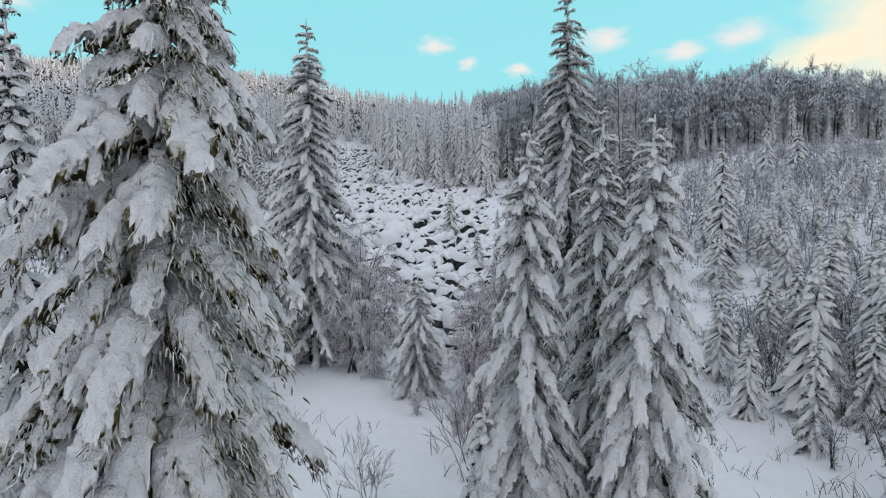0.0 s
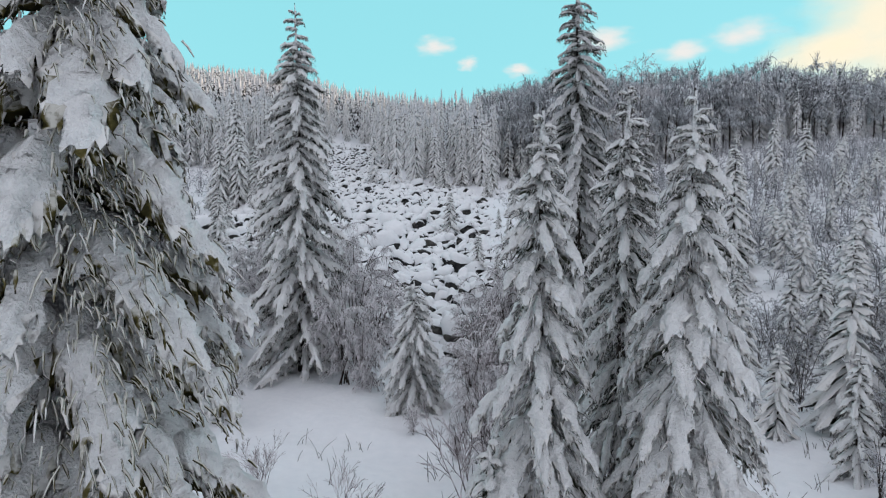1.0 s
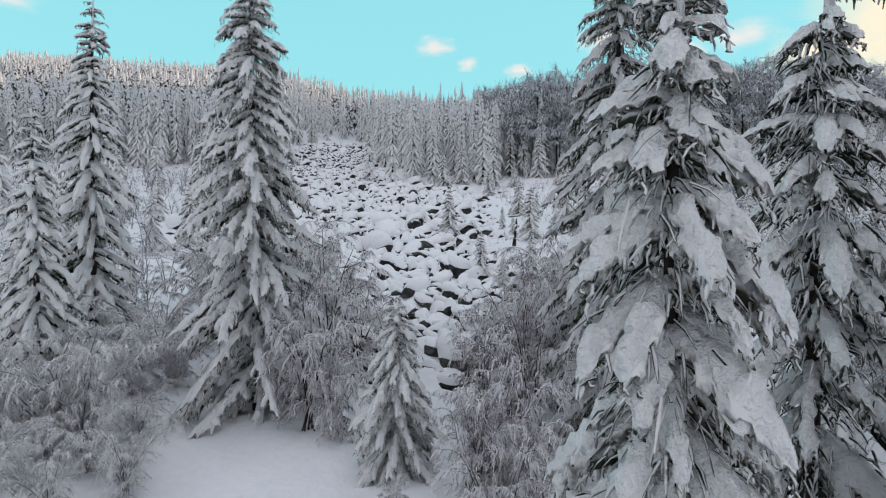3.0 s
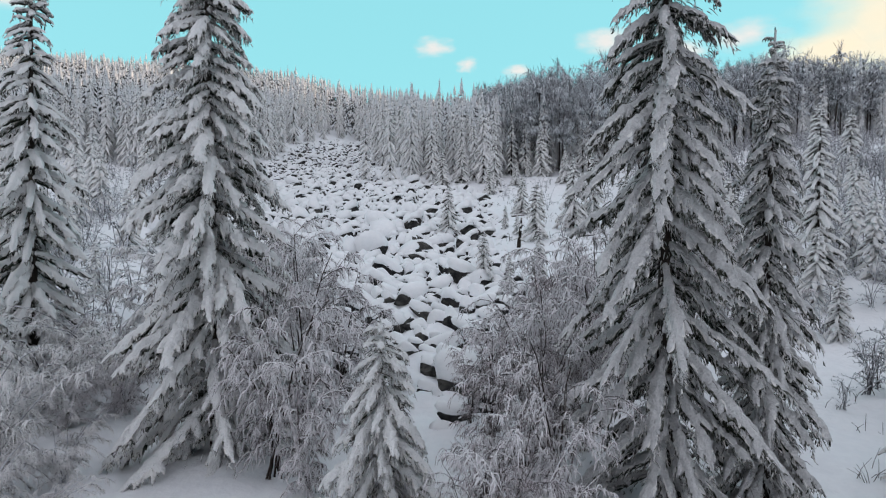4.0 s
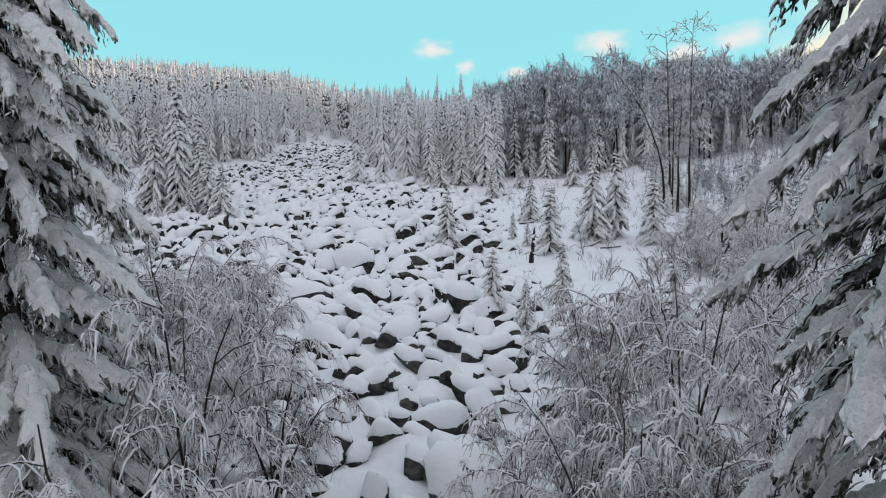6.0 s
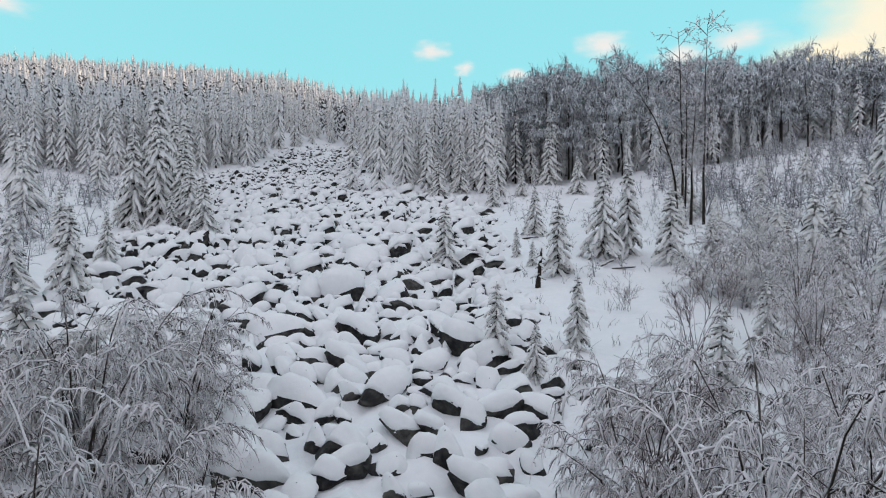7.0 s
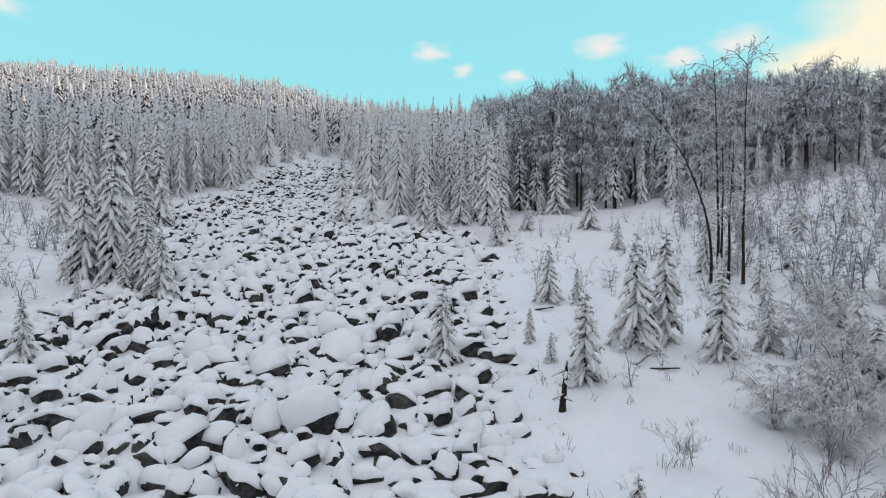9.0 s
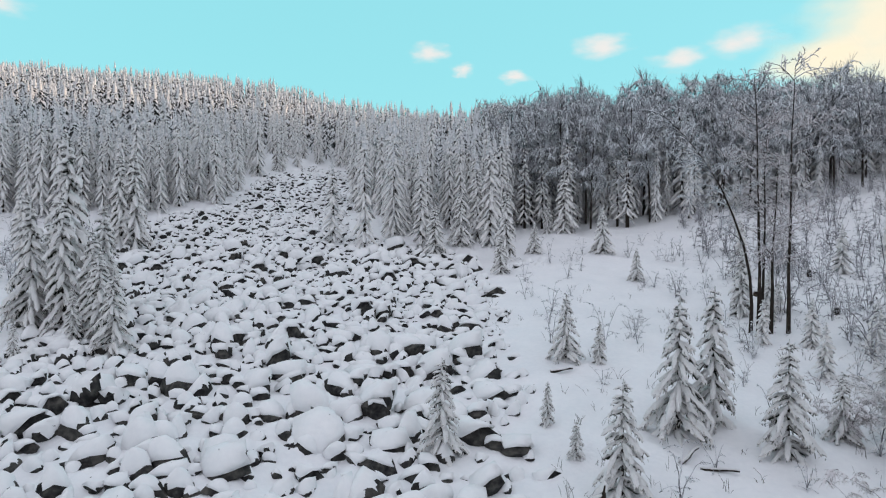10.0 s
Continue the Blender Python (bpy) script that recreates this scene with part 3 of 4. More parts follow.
for x, y, h in ((-9.6, 133.2, 17.3), (-14.4, 136.0, 12.6), (-5.5, 142.0, 16.3), (-1.7, 134.2, 12.4), (6.6, 139.5, 13.5), (8.3, 136.6, 16.6)):
    slim = x < -12
    stand(FOREST_KINDS[3 if slim else int(h * 10) % 2], "spruce", x, y, "slim frosted spruce beside a taller one before the wood" if slim else "snow-white spruce standing out before the wood", group="spruces at the wood's edge", scale=(1.25, 1.25, h / 16.0), spin=h)


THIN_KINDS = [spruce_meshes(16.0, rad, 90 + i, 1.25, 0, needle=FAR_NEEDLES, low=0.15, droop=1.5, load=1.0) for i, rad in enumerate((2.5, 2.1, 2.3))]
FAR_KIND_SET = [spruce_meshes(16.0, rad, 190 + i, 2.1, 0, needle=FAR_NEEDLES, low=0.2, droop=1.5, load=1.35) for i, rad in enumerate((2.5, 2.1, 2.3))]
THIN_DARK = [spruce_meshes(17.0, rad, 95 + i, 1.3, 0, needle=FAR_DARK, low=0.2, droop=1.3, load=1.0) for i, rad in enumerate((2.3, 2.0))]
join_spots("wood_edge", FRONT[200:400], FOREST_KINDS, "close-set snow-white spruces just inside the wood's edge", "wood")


def deep_wood(x, y):
    """The closed wood behind its edge, thin on the open slope above the stone river."""
    u = x / (y - 15)
    if y > np.interp(x / (y - 30), RIDGE_U, RIDGE_Y) + 8 or not wooded(x, y) or y < front_line(x) + 13:
        return False
    return not (-0.2 < u < -0.05 and 270 < y < 430 and (x * 7.3 + y * 3.1) % 1.0 < 0.6)


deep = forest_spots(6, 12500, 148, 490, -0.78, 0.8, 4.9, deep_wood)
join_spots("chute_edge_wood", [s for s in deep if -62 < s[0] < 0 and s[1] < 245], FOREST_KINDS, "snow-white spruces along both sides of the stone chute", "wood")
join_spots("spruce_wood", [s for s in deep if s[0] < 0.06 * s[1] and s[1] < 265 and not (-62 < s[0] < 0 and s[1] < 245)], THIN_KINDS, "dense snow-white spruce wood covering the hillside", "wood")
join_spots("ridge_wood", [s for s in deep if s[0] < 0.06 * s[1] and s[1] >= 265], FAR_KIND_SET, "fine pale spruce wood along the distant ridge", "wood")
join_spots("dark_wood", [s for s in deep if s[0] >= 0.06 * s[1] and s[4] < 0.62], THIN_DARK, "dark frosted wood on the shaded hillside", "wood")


# ---- broadleaf trees and shrubs ----
def grow(soup, rng, p, way, length, thick, level, top, spread, sag, kids, sides, coat):
    steps = 2 if level == top else (5 if level == 0 else (4 if level == 1 else 3))
    t = np.linspace(0, 1, steps)
    path = [np.array(p, float)]
    d = np.array(way, float)
    for i in range(steps - 1):
        path.append(path[-1] + d * (length / (steps - 1)))
        d = d + rng.normal(0, 0.13, 3) + np.array([0, 0, -sag * (0.35 + level * 0.8)]) * (0.5 + t[i])
        d /= np.linalg.norm(d)
    if level == top and top == 3:
        path = [path[0] + (p - path[0]) * 0.6 for p in path]
        radius = np.full(steps, coat * 1.5)
        radius[-1] = coat
    else:
        radius = thick * (1 - 0.75 * t) + coat
    tube(soup, path, radius, radius, sides if level == 0 else 3)
    if level >= top:
        return
    n = kids[level]
    for k in range(n):
        q = rng.uniform(0.25 if level else 0.38, 1.0)
        i = min(int(q * (steps - 1)), steps - 2)
        u = q * (steps - 1) - i
        start = path[i] * (1 - u) + path[i + 1] * u
        along = path[i + 1] - path[i]
        along = along / np.linalg.norm(along)
        a = rng.uniform(0, 6.3)
        side = np.cross(along, np.array([math.cos(a), math.sin(a), 0.35]))
        side /= np.linalg.norm(side) + 1e-9
        grow(soup, rng, start, (along * (1 - spread) + side * spread), length * rng.uniform(0.3, 0.5) * (1.15 - 0.35 * q), thick * 0.45, level + 1, top, spread, sag, kids, sides, coat)


def broadleaf_meshes(height, seed, limbs=13, fans=720, fine=1.0):
    """Trunk, frosted crown of drooping twigs, and bare upper twigs."""
    rng = np.random.default_rng(seed)
    trunk, crown, bare = Soup(), Soup(), Soup()
    z = np.linspace(0, 1, 6)
    bend = rng.normal(0, 0.05, 2) * height
    pts = np.stack([bend[0] * z ** 2, bend[1] * z ** 2, height * 0.86 * z], -1)
    rad = height * np.linspace(0.011, 0.003, 6)
    tube(trunk, pts, rad, rad, 6)
    q = np.sort(rng.uniform(0.3, 0.97, limbs))
    a = np.arange(limbs) * 2.4 + rng.uniform(-0.5, 0.5, limbs)
    start = np.stack([np.interp(q, z, pts[:, k]) for k in range(3)], -1)
    length = height * rng.uniform(0.16, 0.3, limbs) * (1.15 - 0.45 * q)
    t = np.linspace(0, 1, 5)
    way = np.stack([np.cos(a) * 0.62, np.sin(a) * 0.62, np.full(limbs, 0.85)], -1)
    limb = start[:, None] + way[:, None] * (length[:, None] * t)[..., None] + np.cumsum(rng.normal(0, 0.02 * height * 0.25, (limbs, 5, 3)), 1) - UP * (0.18 * length[:, None] * t ** 2)[..., None]
    thick = height * 0.0035 * (1 - 0.7 * t)[None] * np.ones((limbs, 1))
    trunk.many(limb, thick, thick, 4)
    # lesser boughs reaching sideways off the limbs
    boughs = limbs * 6
    k, u = rng.integers(0, limbs, boughs), rng.uniform(0.2, 1.0, boughs)
    i = np.minimum((u * 4).astype(int), 3)
    root = limb[k, i] + (limb[k, i + 1] - limb[k, i]) * (u * 4 - i)[:, None]
    b = rng.uniform(0, 6.3, boughs)
    t = np.linspace(0, 1, 4)
    l = height * rng.uniform(0.06, 0.13, boughs)
    way = np.stack([np.cos(b), np.sin(b), rng.uniform(0.1, 0.8, boughs)], -1)
    bough = root[:, None] + way[:, None] * (l[:, None] * t)[..., None] - UP * (0.5 * l[:, None] * t ** 2)[..., None]
    thick = 0.045 * fine * (1 - 0.6 * t)[None] * np.ones((boughs, 1))
    crown.many(bough, thick, thick, 3)
    # fans of frosted twigs that hang from the boughs
    k, i = rng.integers(0, boughs, fans), rng.integers(1, 4, fans)
    root = bough[k, i] + rng.normal(0, 0.1, (fans, 3))
    b = rng.uniform(0, 6.3, fans)
    l = rng.uniform(0.4, 1.15, fans)
    t = np.linspace(0, 1, 3)
    way = np.stack([np.cos(b) * 0.8, np.sin(b) * 0.8, rng.uniform(-0.3, 0.5, fans)], -1)
    twig = root[:, None] + way[:, None] * (l[:, None] * t)[..., None] - UP * (0.75 * l[:, None] * t ** 2)[..., None]
    thick = rng.uniform(0.03, 0.075, fans)[:, None] * fine * np.array([0.8, 1.0, 0.35])
    crown.many(twig, 1.3 * thick, thick, 3)
    # upright bare twigs along the top
    tops = fans // 2
    k = rng.integers(limbs // 3, limbs, tops)
    i = rng.integers(2, 5, tops)
    root = limb[k, i] + rng.normal(0, 0.05, (tops, 3))
    l = height * rng.uniform(0.04, 0.11, tops)
    way = np.stack([rng.normal(0, 0.38, tops), rng.normal(0, 0.38, tops), np.ones(tops)], -1)
    twig = root[:, None] + way[:, None] * (l[:, None] * t)[..., None]
    thick = 0.024 * fine * np.array([1.0, 0.8, 0.4])[None] * np.ones((tops, 1))
    bare.many(twig, thick, thick, 3)
    return trunk, crown, bare


def weeping_shrub(mat, height, seed, stems, laterals, twigs, arch, thick, up=0.0, core=BARE_TWIGS, near=False):
    """A frosted shrub, one mesh for each arching stem with its laterals and hanging twigs."""
    rng = np.random.default_rng(seed)
    out = []
    for k in range(stems):
        s = Soup()
        a = k * 2.4 + rng.uniform(-0.5, 0.5)
        lean = rng.uniform(0.25, 1.0) * arch
        h = height * rng.uniform(0.7, 1.0)
        t = np.linspace(0, 1, 7)
        way = np.array([math.cos(a), math.sin(a), 0.0])
        stem = np.outer(h * lean * t ** 1.6, way) + np.outer(h * (1.25 * t - 0.32 * t ** 2.5 * (0.4 + lean)), UP) + np.cumsum(rng.normal(0, 0.014 * h, (7, 3)), 0)
        stem[0] = (rng.normal(0, 0.1), rng.normal(0, 0.1), 0)
        rad = thick * (2.2 - 1.6 * t)
        tube(s, stem, rad, rad, 4, 1)
        u = rng.uniform(0.08, 1.0, laterals)
        i = np.minimum((u * 6).astype(int), 5)
        root = stem[i] + (stem[i + 1] - stem[i]) * (u * 6 - i)[:, None]
        b = a + rng.normal(0, 1.1, laterals)
        l = h * rng.uniform(0.12, 0.4, laterals)
        t = np.linspace(0, 1, 5)
        go = np.stack([np.cos(b), np.sin(b), rng.uniform(0.2, 0.9, laterals) + up], -1)
        lat = root[:, None] + go[:, None] * (l[:, None] * t)[..., None] - UP * ((0.75 - 0.5 * up) * l[:, None] * t ** 2)[..., None]
        rad = thick * (1.1 - 0.6 * t)[None] * np.ones((laterals, 1))
        s.many(lat, rad, rad, 3, 0.1, rng, 1)
        count = laterals * twigs
        j, i = rng.integers(0, laterals, count), rng.integers(1, 5, count)
        root = lat[j, i] + (lat[j, i - 1] - lat[j, i]) * rng.random(count)[:, None]
        b = b[j] + rng.normal(0, 1.2, count)
        l = height * rng.uniform(0.018, 0.06, count)
        go = np.stack([np.cos(b) * 0.85, np.sin(b) * 0.85, rng.uniform(-1.1, 0.7, count) + 0.8 * up], -1)
        twig = np.stack([root, root + go * l[:, None]], 1)
        fat = thick * (0.6 + 1.6 * rng.random(count) ** 2)[:, None] * np.array([1.1, 0.75])
        if near:
            # seen close by, they bend over and taper
            t = np.linspace(0, 1, 4)
            go[:, 2] = rng.uniform(-0.2, 0.9, count)
            twig = root[:, None] + go[:, None] * (1.35 * l[:, None] * t)[..., None] - UP * (1.5 * l[:, None] * t ** 2)[..., None]
            twig[:, 1:3] += rng.normal(0, 0.1, (count, 2, 3)) * l[:, None, None]
            fat = thick * (0.45 + 1.0 * rng.random(count) ** 2)[:, None] * np.array([0.8, 1.1, 0.9, 0.3])
        s.many(twig, 1.25 * fat, fat, 3, 0.2, rng, 0)
        out.append(soup_mesh("branch", s, [mat, core]))
    return out


def shrub_soups(height, seed, stems, kids, sag, lean, coat, spread=0.6, thick=0.008):
    """One soup for each stem with its twigs."""
    rng = np.random.default_rng(seed)
    out = []
    for k in range(stems):
        s = Soup()
        a = rng.uniform(0, 6.3)
        tilt = rng.uniform(0.1, lean)
        grow(s, rng, (rng.normal(0, 0.12), rng.normal(0, 0.12), 0), (math.cos(a) * tilt, math.sin(a) * tilt, 1 - 0.4 * tilt), height * rng.uniform(0.65, 1.05), thick * height, 0, len(kids), spread, sag, kids, 4, coat)
        out.append(s)
    return out


def stem_meshes(mat, *args):
    return [soup_mesh("branch", s, [mat]) for s in shrub_soups(*args)]


BROAD = [[soup_mesh(n, s, [m]) for n, s, m in zip(("trunk", "frosted_crown", "upper_crown"), broadleaf_meshes(16.0, 200 + i), (BARK, FROST_HAZE_TWIGS, GREY_TWIGS))] for i in range(5)]
broad_spots = forest_spots(9, 1500, 118, 200, 0.1, 0.75, 5.0, lambda x, y: wooded(x, y) and y < front_line(x) + 22)[:85]
for x, y, s, a, r in broad_spots:
    stand(BROAD[int(r * 97) % 5], "broadleaf_tree", x, y, "bare broadleaf tree with frost-whitened crown at the wood's edge", "tree", "broadleaf trees at the wood's edge", (s * 1.2, s * 1.2, s * np.interp(x, (0, 15, 25, 38, 52, 80), (0.95, 1.1, 1.4, 1.36, 1.08, 1.0))), a, names=("trunk", "frosted_crown", "upper_crown"))

FAR_BROAD = [[soup_mesh(n, s, [m]) for n, s, m in zip(("trunk", "crown", "upper_crown"), broadleaf_meshes(18.0, 220 + i, 7, 100, 1.8), (BARK, FROST_HAZE_TWIGS, GREY_TWIGS))] for i in range(3)]
join_spots("bare_wood", [s for s in deep if s[0] >= 0.06 * s[1] and s[4] >= 0.62], FAR_BROAD, "bare frosted broadleaf wood along the dark ridge", "wood")

SHRUBS = [weeping_shrub(TWIGS, 3.0, 300 + i, stems, 9, 32, arch, 1.2 * thick, 0.0, TWIGS if i == 1 else BARE_TWIGS, True) for i, (stems, arch, thick) in enumerate(((8, 0.8, 0.0095), (9, 1.0, 0.011), (7, 0.6, 0.009)))]
SHRUBS.append(weeping_shrub(WHITE_TWIGS, 3.0, 303, 10, 9, 34, 1.0, 0.013, 0.0, GREY_TWIGS, True))
LIGHT_SHRUBS = [weeping_shrub(FROST_HAZE_TWIGS, 3.0, 340 + i, 5, 5, 16, arch, 0.011, up, GREY_TWIGS) for i, (arch, up) in enumerate(((0.6, 0.2), (0.8, 0.0), (0.4, 0.5)))]
BROWN_SHRUBS = [weeping_shrub(BROWN_TWIGS, 3.0, 330 + i, 9, 8, 22, 0.45, 0.0095, 0.3, BARE_TWIGS, True) for i in range(2)]
THIN_SHRUBS = [stem_meshes(BROWN_TWIGS, 2.0, 320 + i, 9, (8, 5), 0.02, 0.5, 0.0035, 0.36, 0.0045) for i in range(3)]


def shrub(kind, x, y, h, label, spin, wide=1.0, tall=3.0):
    ob = new("shrub")
    ob.location = (x, y, float(ground_z(x, y)) - 0.08)
    ob.rotation_euler = (0, 0, spin)
    k = h / tall
    ob.scale = (k * wide, k * wide, k)
    for me in kind:
        part("branch", me, ob)
    return tagged(ob, label, "shrub", "frosted shrubs")


NEAR_SHRUBS = [
    (-4.5, 31.2, 5.6), (-3.5, 30.2, 4.6), (-4.4, 34.5, 6.4), (-3.6, 37.5, 5.0), (-6.4, 38.5, 6.6), (-8.6, 43.0, 6.4), (-7.2, 46.0, 5.2), (-10.5, 41.0, 6.0), (-5.4, 42.0, 4.2), (-1.0, 24.4, 1.2),
    (2.0, 25.5, 4.0), (3.0, 28.0, 4.6), (3.2, 32.0, 5.2), (4.6, 34.5, 6.2), (6.2, 37.5, 6.4), (4.8, 40.5, 5.2), (7.4, 42.5, 5.6), (5.6, 46.5, 3.2), (9.5, 40.0, 5.6),
    (-9.6, 24.6, 2.2), (-10.8, 23.8, 2.6), (-12.2, 24.4, 3.0), (-8.4, 26.0, 2.2), (-13.6, 25.8, 3.4), (-11.5, 29.5, 4.4), (-10.2, 27.4, 2.4), (-12.7, 27.0, 2.6), (-9.0, 27.2, 1.7), (-11.4, 26.4, 1.8), (-12.4, 29.2, 4.4), (-14.2, 28.5, 3.2), (-13.0, 31.5, 4.0), (1.3, 21.5, 3.2), (2.4, 19.5, 3.4), (10.5, 44.5, 4.6), (12.0, 37.0, 4.8), (15.5, 52.0, 4.4), (17.0, 55.0, 4.6), (18.2, 58.0, 5.0), (20.4, 61.5, 4.8), (16.5, 49.0, 4.2), (20.0, 55.5, 4.6), (13.6, 47.5, 3.6),
]
for i, (x, y, h) in enumerate(NEAR_SHRUBS):
    shrub(SHRUBS[3] if x < -8 and y < 33 else SHRUBS[i % 3], x, y, h, "tangled shrub with rime-white arching twigs", i * 1.3, 0.8)
for i, (x, y, h) in enumerate(((0.75, 18.6, 3.6), (0.9, 24.6, 3.4), (1.7, 26.3, 4.0), (2.6, 24.6, 3.0), (0.5, 22.2, 1.6), (1.2, 28.4, 3.0), (12.1, 56.0, 4.0), (14.0, 50.0, 3.2), (-5.0, 19.5, 1.7), (-2.0, 17.0, 1.9), (11.0, 63.0, 2.0), (16.5, 62.0, 2.4), (9.5, 52.0, 1.8))):
    if 0 < i < 6:
        shrub(SHRUBS[(0, 2)[i % 2]], x, y, 0.85 * h, "frosted brown-twigged shrub in the snow", i * 1.1, 0.7)
    if i not in (1, 2, 4):
        shrub(THIN_SHRUBS[i % 3], x, y, h, "thin dark shrub with bare upright twigs in snow", i * 1.1, 0.75 if 0 < i < 6 else 1.0, 2.0 if i > 5 or i == 0 else 2.7)
HOLLOW = [(1.7, 32.0, 3.4), (2.9, 34.3, 3.8), (1.2, 34.4, 2.6), (3.5, 31.6, 3.6), (2.2, 36.6, 3.2), (4.2, 37.6, 4.2), (4.6, 33.0, 4.0), (5.6, 41.0, 4.4), (1.2, 25.6, 3.2), (2.4, 29.6, 3.4)]
for i, (x, y, h) in enumerate(HOLLOW):
    shrub(BROWN_SHRUBS[i % 2], x, y, h, "brown-stemmed shrub with dabs of snow in the hollow", i * 2.2, 0.8)
EDGE_SHRUBS = [(-12.6, 35.1, 3.0), (-14.3, 36.5, 3.6), (-17.9, 40.6, 4.0), (-11.4, 36.6, 3.4), (-13.4, 39.2, 4.2), (-17.2, 36.0, 3.0), (-13.5, 28.0, 2.8), (-12.2, 29.6, 3.2), (-10.3, 30.8, 2.2), (-16.4, 31.6, 3.4), (-9.5, 48.4, 4.4), (-12.0, 48.4, 4.8), (-7.6, 48.2, 3.4), (-10.6, 46.6, 4.6), (-13.6, 47.4, 4.4), (7.2, 48.0, 2.4), (8.6, 48.2, 2.8), (16.7, 66.5, 3.2), (18.9, 67.4, 3.8), (22.6, 70.8, 4.0), (20.6, 66.4, 3.6), (22.4, 77.3, 3.0), (25.5, 78.0, 3.4), (27.5, 80.4, 3.8), (24.2, 73.4, 3.6), (18.4, 64.0, 3.2)]
for i, (x, y, h) in enumerate(EDGE_SHRUBS):
    shrub(SHRUBS[3 if i % 3 else 1], x, y, h, "rounded frost-white shrub bowed down to the snow", i * 1.7, 1.1)
r = np.random.default_rng(15)
brush = []
while len(brush) < 720:
    y = r.uniform(22, 148)
    x = r.uniform(9, 80) if r.random() < 0.68 else -r.uniform(18, 80)
    if x < 0 and x > field_left(y) - 2.5:
        continue
    if abs(x) > 12 + 0.78 * y or y > front_line(x) + 4 or (x < 0 and y < 36 and x > -20):
        continue
    edge = 10 + 0.1 * y + 3 * float(waves(x, y, 17.0, 21))
    if 0 < x < edge + 4 and r.random() < 0.6:
        continue
    brush.append((x, y, r.uniform(0.3, 0.75) + 0.3 * r.random() ** 3, r.uniform(0, 6.3), r.random()))
brush.sort(key=lambda s: s[1])
for k, (x, y, s, a, q) in enumerate(brush[:100]):
    shrub(LIGHT_SHRUBS[k % 3], x, y, s * 3.6, "low frost-covered shrub on the snowy slope", a, 1.15)
thicket = []
while len(thicket) < 760:
    y = r.uniform(48, 152)
    x = r.uniform(20 + 0.1 * y, min(24 + 0.5 * y, 90))
    thicket.append((x, y, r.uniform(0.7, 1.5), r.uniform(0, 6.3), r.random()))
for k in range(170):
    y = r.uniform(54, 112)
    thicket.append((r.uniform(12 + 0.09 * y, 16 + 0.32 * y), y, 0.16 + 0.5 * r.random() ** 2, r.uniform(0, 6.3), r.random()))
GREY_SHRUBS = [weeping_shrub(GREY_TWIGS, 3.0, 360 + i, 6, 6, 16, 0.5, 0.0105, 0.25) for i in range(3)]
for k in range(125):
    y = r.uniform(12, 40)
    x = 6.2 + 0.28 * y + r.uniform(0, 10)
    shrub(GREY_SHRUBS[k % 3], x, y, r.uniform(1.6, 3.8), "grey frosted shrub with upright twigs in deep snow", r.uniform(0, 6.3), 0.8)
FAR_GREY = [weeping_shrub(GREY_TWIGS, 3.0, 380 + i, 3, 4, 9, 0.5, 0.018, 0.25, GREY_TWIGS) for i in range(3)]
FAR_LIGHT = [weeping_shrub(FROST_HAZE_TWIGS, 3.0, 390 + i, 3, 4, 9, 0.6, 0.019, 0.15, GREY_TWIGS) for i in range(3)]
join_spots("thicket", thicket, FAR_GREY, "dense grey frosted thicket on the slope below the dark wood", "thicket")
undergrowth = []
while len(undergrowth) < 330:
    y = r.uniform(37, 95) if r.random() < 0.6 else r.uniform(95, 150)
    x = -r.uniform(12 + 0.1 * y, 16 + 0.55 * y)
    if x < field_left(y) - 3:
        undergrowth.append((x, y, r.uniform(0.6, 1.5), r.uniform(0, 6.3), r.random()))
join_spots("undergrowth", undergrowth, FAR_LIGHT, "pale frosted undergrowth beneath the spruces beside the stone river", "undergrowth")
join_spots("brushwood", [(x, y, s * 1.2, a, q) for x, y, s, a, q in brush[100:620]], FAR_LIGHT, "frost-covered brushwood scattered over the snowy slopes", "brushwood")


# ---- boulders ----
def boulder_shape(seed):
    """How far a faceted block reaches in each direction: hard for stone, soft for the snow on it."""
    r = np.random.default_rng(seed)
    nrm = r.normal(0, 1, (11, 3))
    nrm /= np.linalg.norm(nrm, axis=1)[:, None]
    dist = r.uniform(0.62, 0.95, 11)

    def reach(d, power):
        k = np.clip(d @ nrm.T, 0, None) / dist
        return 1.0 / np.maximum((k ** power).sum(-1) ** (1 / power), 0.55)

    return reach


